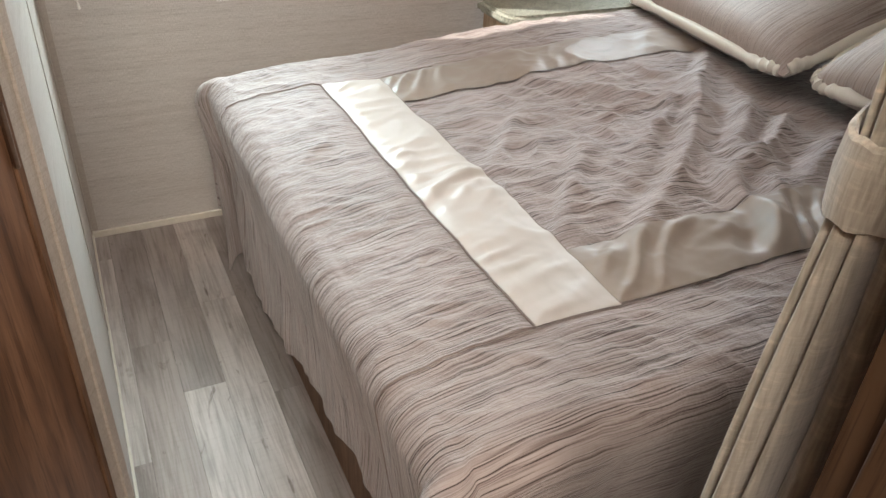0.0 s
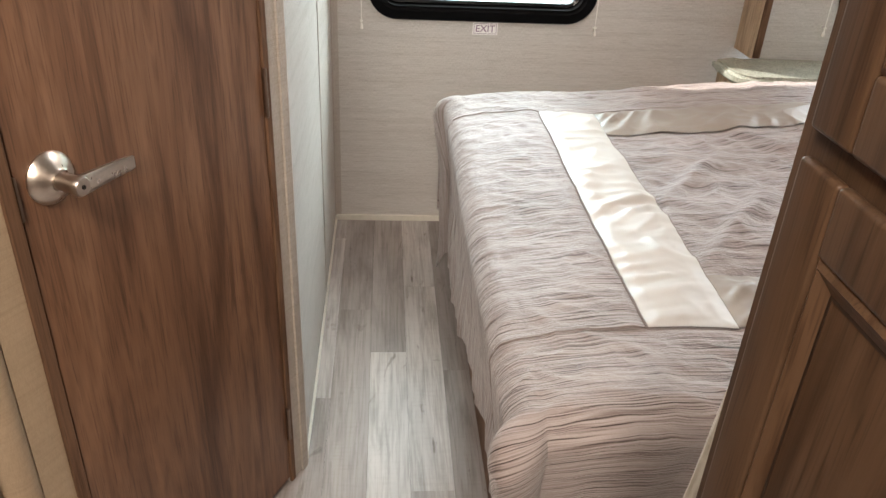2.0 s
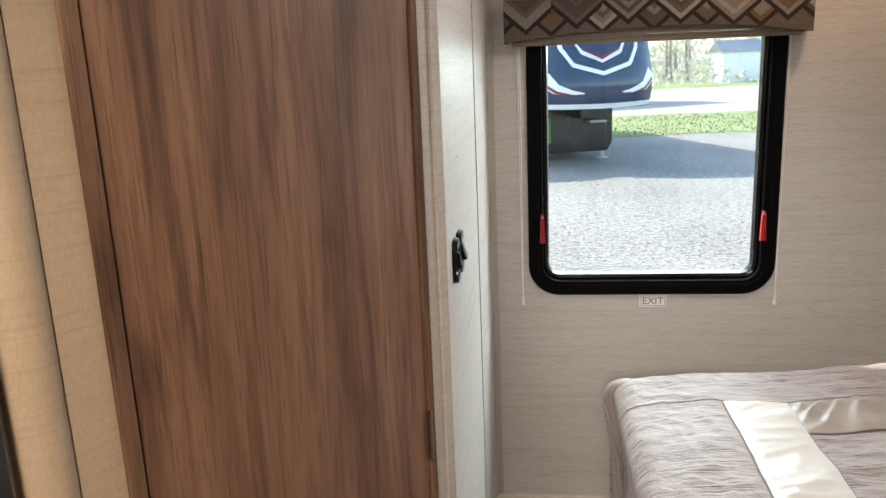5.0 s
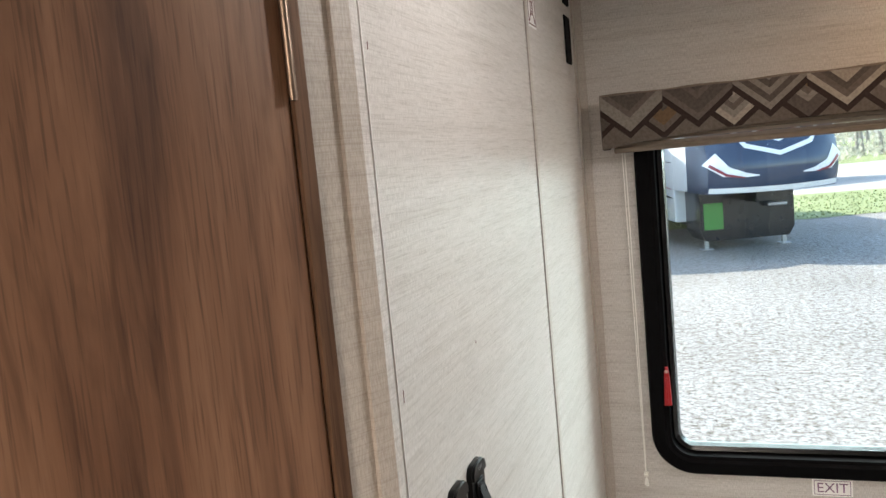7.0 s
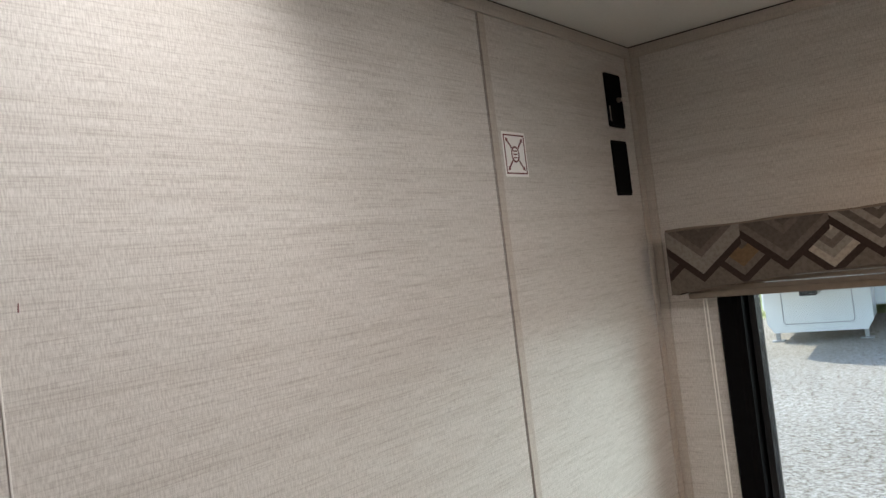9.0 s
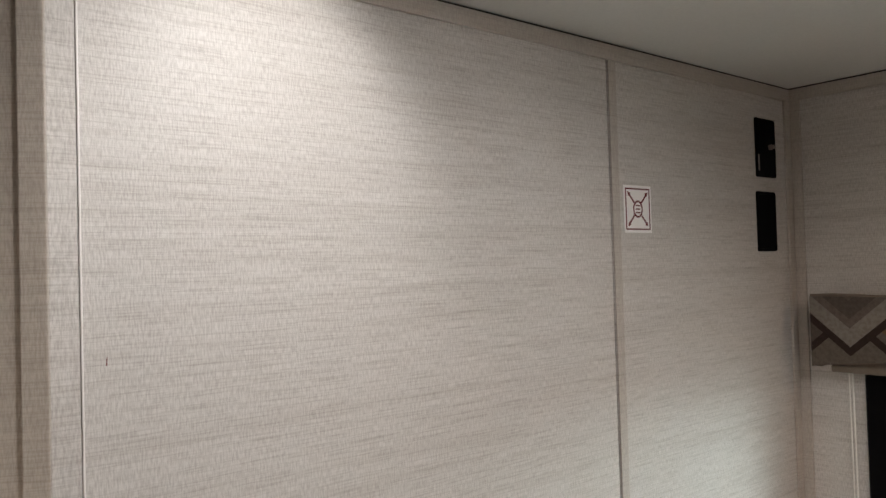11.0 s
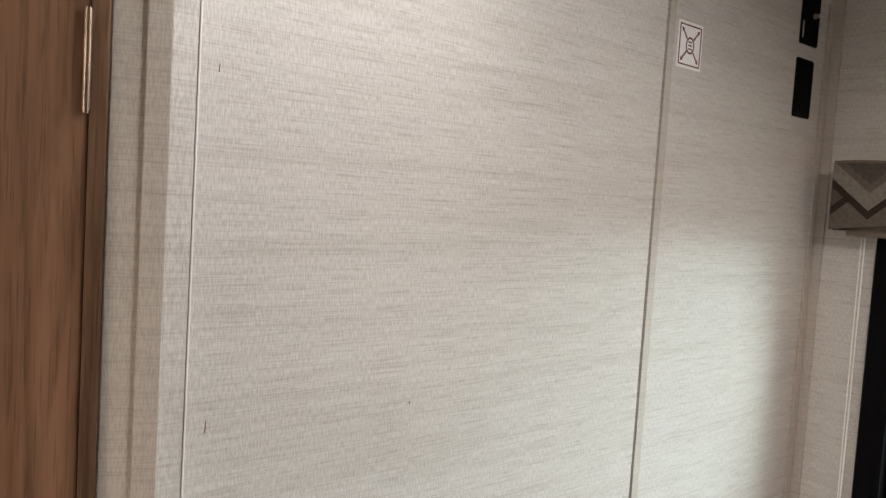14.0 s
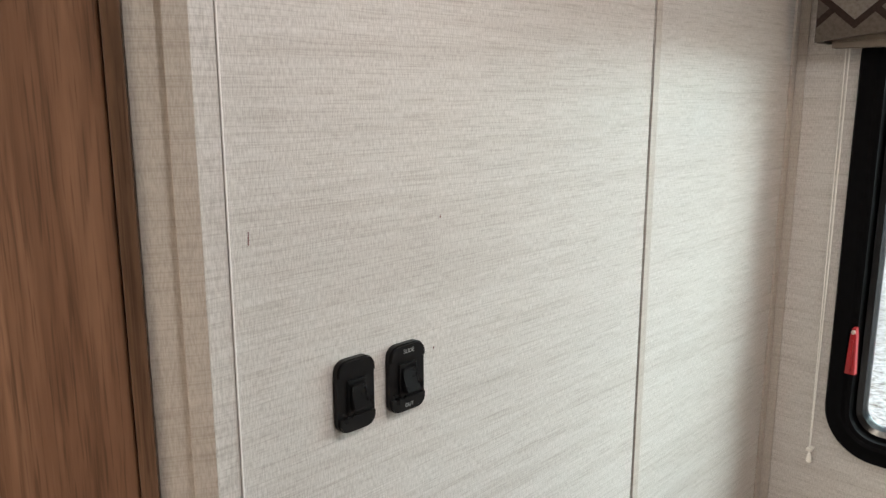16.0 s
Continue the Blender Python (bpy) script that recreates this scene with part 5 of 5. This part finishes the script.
            w = part("wheel", add_lathe(bmesh.new(), [(0.2, -0.10), (0.34, -0.10), (0.36, -0.07), (0.36, 0.07), (0.34, 0.10), (0.2, 0.10)], m, 24), TYRE, t, "", True)
            part("rim", add_lathe(bmesh.new(), [(0.195, -0.104), (0.195, 0.104)], m, 20), STEEL, w, "", True)
    part("chassis", box((-0.9, 1.95, 0.45), (0.9, 9.3, 0.748), 0.02), SKIRT, t, "dark chassis and skirt")
    slide = part("slide_room", box((hw + 0.002, 2.2, 1.20), (hw + 0.52, 5.2, 3.25), 0.04), GREY_SHELL if striped else GELCOAT, t, "slide-out room")
    part("slide_window", box((hw + 0.12, 2.188, 2.0), (hw + 0.36, 2.199, 2.45), 0.01), BLACK_GLOSS, slide)
    if striped:
        ribbon(t, "nose_stripe", [(-0.92, 2.9), (-0.80, 2.3), (-0.60, 1.98), (0.0, 1.80), (0.60, 1.98), (0.80, 2.3), (0.92, 2.9)], 0.085, nose_y, GELCOAT, "white curved stripe")
        ribbon(t, "nose_stripe", [(-0.55, 2.45), (-0.40, 2.22), (0.0, 2.06), (0.40, 2.22), (0.55, 2.45)], [0.02, 0.08, 0.10, 0.08, 0.02], nose_y, GELCOAT, "white v-shaped stripe", 0.012)
        ribbon(t, "nose_stripe", [(-0.40, 2.28), (0.0, 2.11), (0.40, 2.28)], [0.02, 0.07, 0.02], nose_y, MAROON, "maroon v-shaped stripe", 0.022)
        for sg in (-1, 1):
            ribbon(t, "nose_flash", [(sg * 1.20, 1.78), (sg * 0.95, 1.52), (sg * 0.62, 1.44), (sg * 0.40, 1.42)], [0.30, 0.20, 0.08, 0.02], nose_y, GELCOAT, "white side flash")
            ribbon(t, "nose_flash", [(sg * 1.21, 1.66), (sg * 0.95, 1.46), (sg * 0.66, 1.40)], [0.06, 0.05, 0.02], nose_y, MAROON, "maroon side flash", 0.022)
        ribbon(t, "nose_lip", [(-1.2, 1.17), (0, 1.15), (1.2, 1.17)], 0.10, nose_y, GELCOAT, "white lower lip")
        for i, wdt in enumerate((0.10, 0.08, 0.05, 0.05, 0.06, 0.08, 0.08, 0.07)):
            x = -0.46 + i * 0.125
            ribbon(t, "name_bar", [(x, 2.62), (x + wdt, 2.62)], 0.11, nose_y, GELCOAT, "plain pale bar where the name stands")
        for z0, z1, w, mt in ((3.1, 1.3, 0.20, MAROON), (2.7, 1.1, 0.30, SKIRT), (3.4, 1.9, 0.08, SKIRT)):
            bm = bmesh.new()
            pts = [(2.0 + 6.5 * k, z1 + (z0 - z1) * k ** 1.6) for k in span(0, 1, 16)]
            vs = [[bm.verts.new((-hw - 0.004, a, b + w / 2 * (1 - abs(2 * i / 16 - 1)))), bm.verts.new((-hw - 0.004, a, b - w / 2 * (1 - abs(2 * i / 16 - 1)) - 0.01))] for i, (a, b) in enumerate(pts)]
            for a, b in zip(vs, vs[1:]):
                bm.faces.new((a[0], a[1], b[1], b[0]))
            part("side_swoosh", bm, mt, t, "sweeping painted side stripe")
    else:
        part("nose_window", box((-0.55, 0.10, 1.95), (0.15, 0.16, 2.15), 0.02), BLACK_GLOSS, t, "dark nose window")
        loops = [[(a, y, b) for a, b in rounded(-0.66 + i, 0.36 + i, 0.66 - i, 1.12 - i, 0.08, 6)] for y, i in ((0.85, 0.0), (0.836, 0.002), (0.836, 0.014), (0.85, 0.016))]
        part("door_edge", add_ring(bmesh.new(), loops), STEEL, t, "thin grey locker outline")
    for ob in t.children:
        if ob.name.split(".")[0] in ("nose_cap", "nose_stripe", "nose_flash", "nose_lip", "name_bar", "nose_window"):
            ob.location = (0, -1.1, 0.18)
    return t


fifth_wheel((1.19, 14.75, GZ), 17, NAVY, "dark blue fifth-wheel trailer with white and maroon swooshes", True)
fifth_wheel((-3.15, 14.5, GZ), 6, GELCOAT, "plain white fifth-wheel trailer on the gravel", False)
fifth_wheel((-3.2, 33.5, GZ), -60, GREY_SHELL, "grey trailer parked beyond the grass", False)

shed = thing("shed", (17.5, 62, GZ), "small pale far shed with a low roof", "shed")
part("wall", box((-3.2, -2, 0), (3.2, 2, 2.3), 0.02), GELCOAT, shed)
part("roof", add_prism(bmesh.new(), [(-2.3, 2.3), (2.3, 2.3), (0, 3.2)], "x", -3.4, 3.4), GREY_SHELL, shed, "grey pitched roof")


def tree(height, leaves, rng):
    t = thing("tree", (0, 0, 0), "tall thin tree with sparse young leaves", "tree", "trees beyond the road")
    bm = bmesh.new()
    lean = rng.uniform(-0.4, 0.4)
    trunk = [(lean * (k / 8) ** 2 + 0.08 * math.sin(k), 0.06 * math.cos(k * 1.3), height * 0.92 * k / 8) for k in range(9)]
    add_tube(bm, trunk, [0.16 * (1 - 0.9 * k / 8) + 0.01 for k in range(9)], 6)
    tips = []
    for i in range(22):
        k = rng.uniform(0.22, 0.97)
        j = min(7, int(k * 8))
        a = Vector(trunk[j]).lerp(Vector(trunk[j + 1]), k * 8 - j)
        ang = rng.uniform(0, 6.28)
        ln = height * rng.uniform(0.10, 0.24) * (1.15 - 0.6 * k)
        mid = a + Vector((math.cos(ang) * ln * 0.5, math.sin(ang) * ln * 0.5, ln * 0.45))
        b = a + Vector((math.cos(ang) * ln, math.sin(ang) * ln, ln * rng.uniform(0.8, 1.3)))
        add_tube(bm, [a, mid, b], [0.045, 0.03, 0.01], 4, False)
        tips += [(mid, ln * 0.35), (b, ln * 0.45), (mid.lerp(b, 0.5), ln * 0.4)]
    part("trunk", bm, BARK, t)
    bm = bmesh.new()
    for i in range(leaves):
        c, r = rng.choice(tips)
        p = c + Vector((rng.gauss(0, r), rng.gauss(0, r), rng.gauss(0, r * 0.8)))
        s = rng.uniform(0.035, 0.085)
        q = Euler((rng.uniform(0, 6), rng.uniform(0, 6), rng.uniform(0, 6))).to_matrix()
        bm.faces.new([bm.verts.new(p + q @ Vector(c2) * s) for c2 in ((-1, 0, 0), (0, -0.6, 0.2), (1.2, 0, 0), (0, 0.6, 0.2))])
    part("crown", bm, LEAF, t, "thin crown of young leaves")
    return t


rng = random.Random(5)
kinds = [tree(9.5, 900, rng), tree(12.0, 1100, rng), tree(7.5, 900, rng)]
spots = []
for i in range(44):
    spots.append((rng.uniform(-30, 48), rng.uniform(64, 100), rng.choice((0, 1, 2))))
for i, (x, y, k) in enumerate(spots):
    m = pose(x, y, GZ, 0, 0, rng.uniform(0, 360))
    if i < 3:
        kinds[i].matrix_world = m
    else:
        copy_thing(kinds[k], m)

bm = bmesh.new()
for i in range(9000):
    x, y = rng.uniform(-45, 70), rng.uniform(56, 82)
    h = 1.6 * abs(noise.noise((x * 0.12, y * 0.12, 1.0))) + 0.35
    p = Vector((x, y, GZ + abs(rng.gauss(0, h))))
    s = rng.uniform(0.10, 0.30)
    q = Euler((rng.uniform(0, 6), rng.uniform(0, 6), rng.uniform(0, 6))).to_matrix()
    bm.faces.new([bm.verts.new(p + q @ Vector(c2) * s) for c2 in ((-1, 0, 0), (0, -0.7, 0.2), (1.2, 0, 0), (0, 0.7, 0.2))])
tagged(mesh_object("brush", bm, SCRUB), "low tangled scrub in front of the woods", "scrub", "", "stuff")
bm = bmesh.new()
for i in range(16000):
    x, y = rng.uniform(-80, 110), rng.uniform(100, 135)
    p = Vector((x, y, GZ + abs(rng.gauss(0, 4.5 + 2.5 * noise.noise((x * 0.08, 0, 7.0))))))
    s = rng.uniform(0.15, 0.45)
    q = Euler((rng.uniform(0, 6), rng.uniform(0, 6), rng.uniform(0, 6))).to_matrix()
    bm.faces.new([bm.verts.new(p + q @ Vector(c2) * s) for c2 in ((-1, 0, 0), (0, -0.7, 0.2), (1.2, 0, 0), (0, 0.7, 0.2))])
tagged(mesh_object("far_woods", bm, SCRUB), "hazy far edge of bare spring woods", "woods", "", "stuff")
bm = bmesh.new()
for i in range(5000):
    x, y = rng.uniform(-9, 14), rng.uniform(20.4, 28) 
    y += 0.10 * x
    a = rng.uniform(0, 3.14)
    w, h = 0.03, rng.uniform(0.02, 0.07)
    bm.faces.new([bm.verts.new((x + c * math.cos(a) * w, y + c * math.sin(a) * w, GZ + 0.012 + d * h)) for c, d in ((-1, 0), (1, 0), (0.3, 1))])
tagged(mesh_object("grass", bm, GRASS), "short ragged blades of grass", "grass", "", "stuff")

# ---------- floor planks ----------
WIDE, LONG = 0.098, 0.845
ENDS = {-1: -0.145, 0: -0.59, 1: -0.80, 2: -0.46, 3: -0.88}
plank_meshes = {}


def plank_mesh(w, ln):
    key = (round(w, 4), round(ln, 4))
    if key not in plank_meshes:
        bm = box((0.0, -ln + 0.0004, -0.004), (w - 0.0006, 0.0, 0.0))
        me = bpy.data.meshes.new("plank")
        bmesh.ops.recalc_face_normals(bm, faces=bm.faces)
        bm.to_mesh(me)
        bm.free()
        me.materials.append(PLANK)
        plank_meshes[key] = me
    return plank_meshes[key]


def lay(x, y, w, ln):
    ob = new("plank", plank_mesh(w, ln))
    ob.parent = floor
    ob.location = (x, y, 0.0)


rng = random.Random(11)
for row in range(-13, 20):
    x = 0.043 + row * WIDE
    first = ENDS.get(row, -rng.uniform(0.1, LONG))
    y = 0.0
    nxt = first
    while y > -4.55:
        end = max(nxt, -4.55)
        if row <= 8 or y > -2.2:
            if not (x > 0.6 and y < -2.2):
                lay(x, y, WIDE, round(y - end, 4))
        y, nxt = end, end - LONG
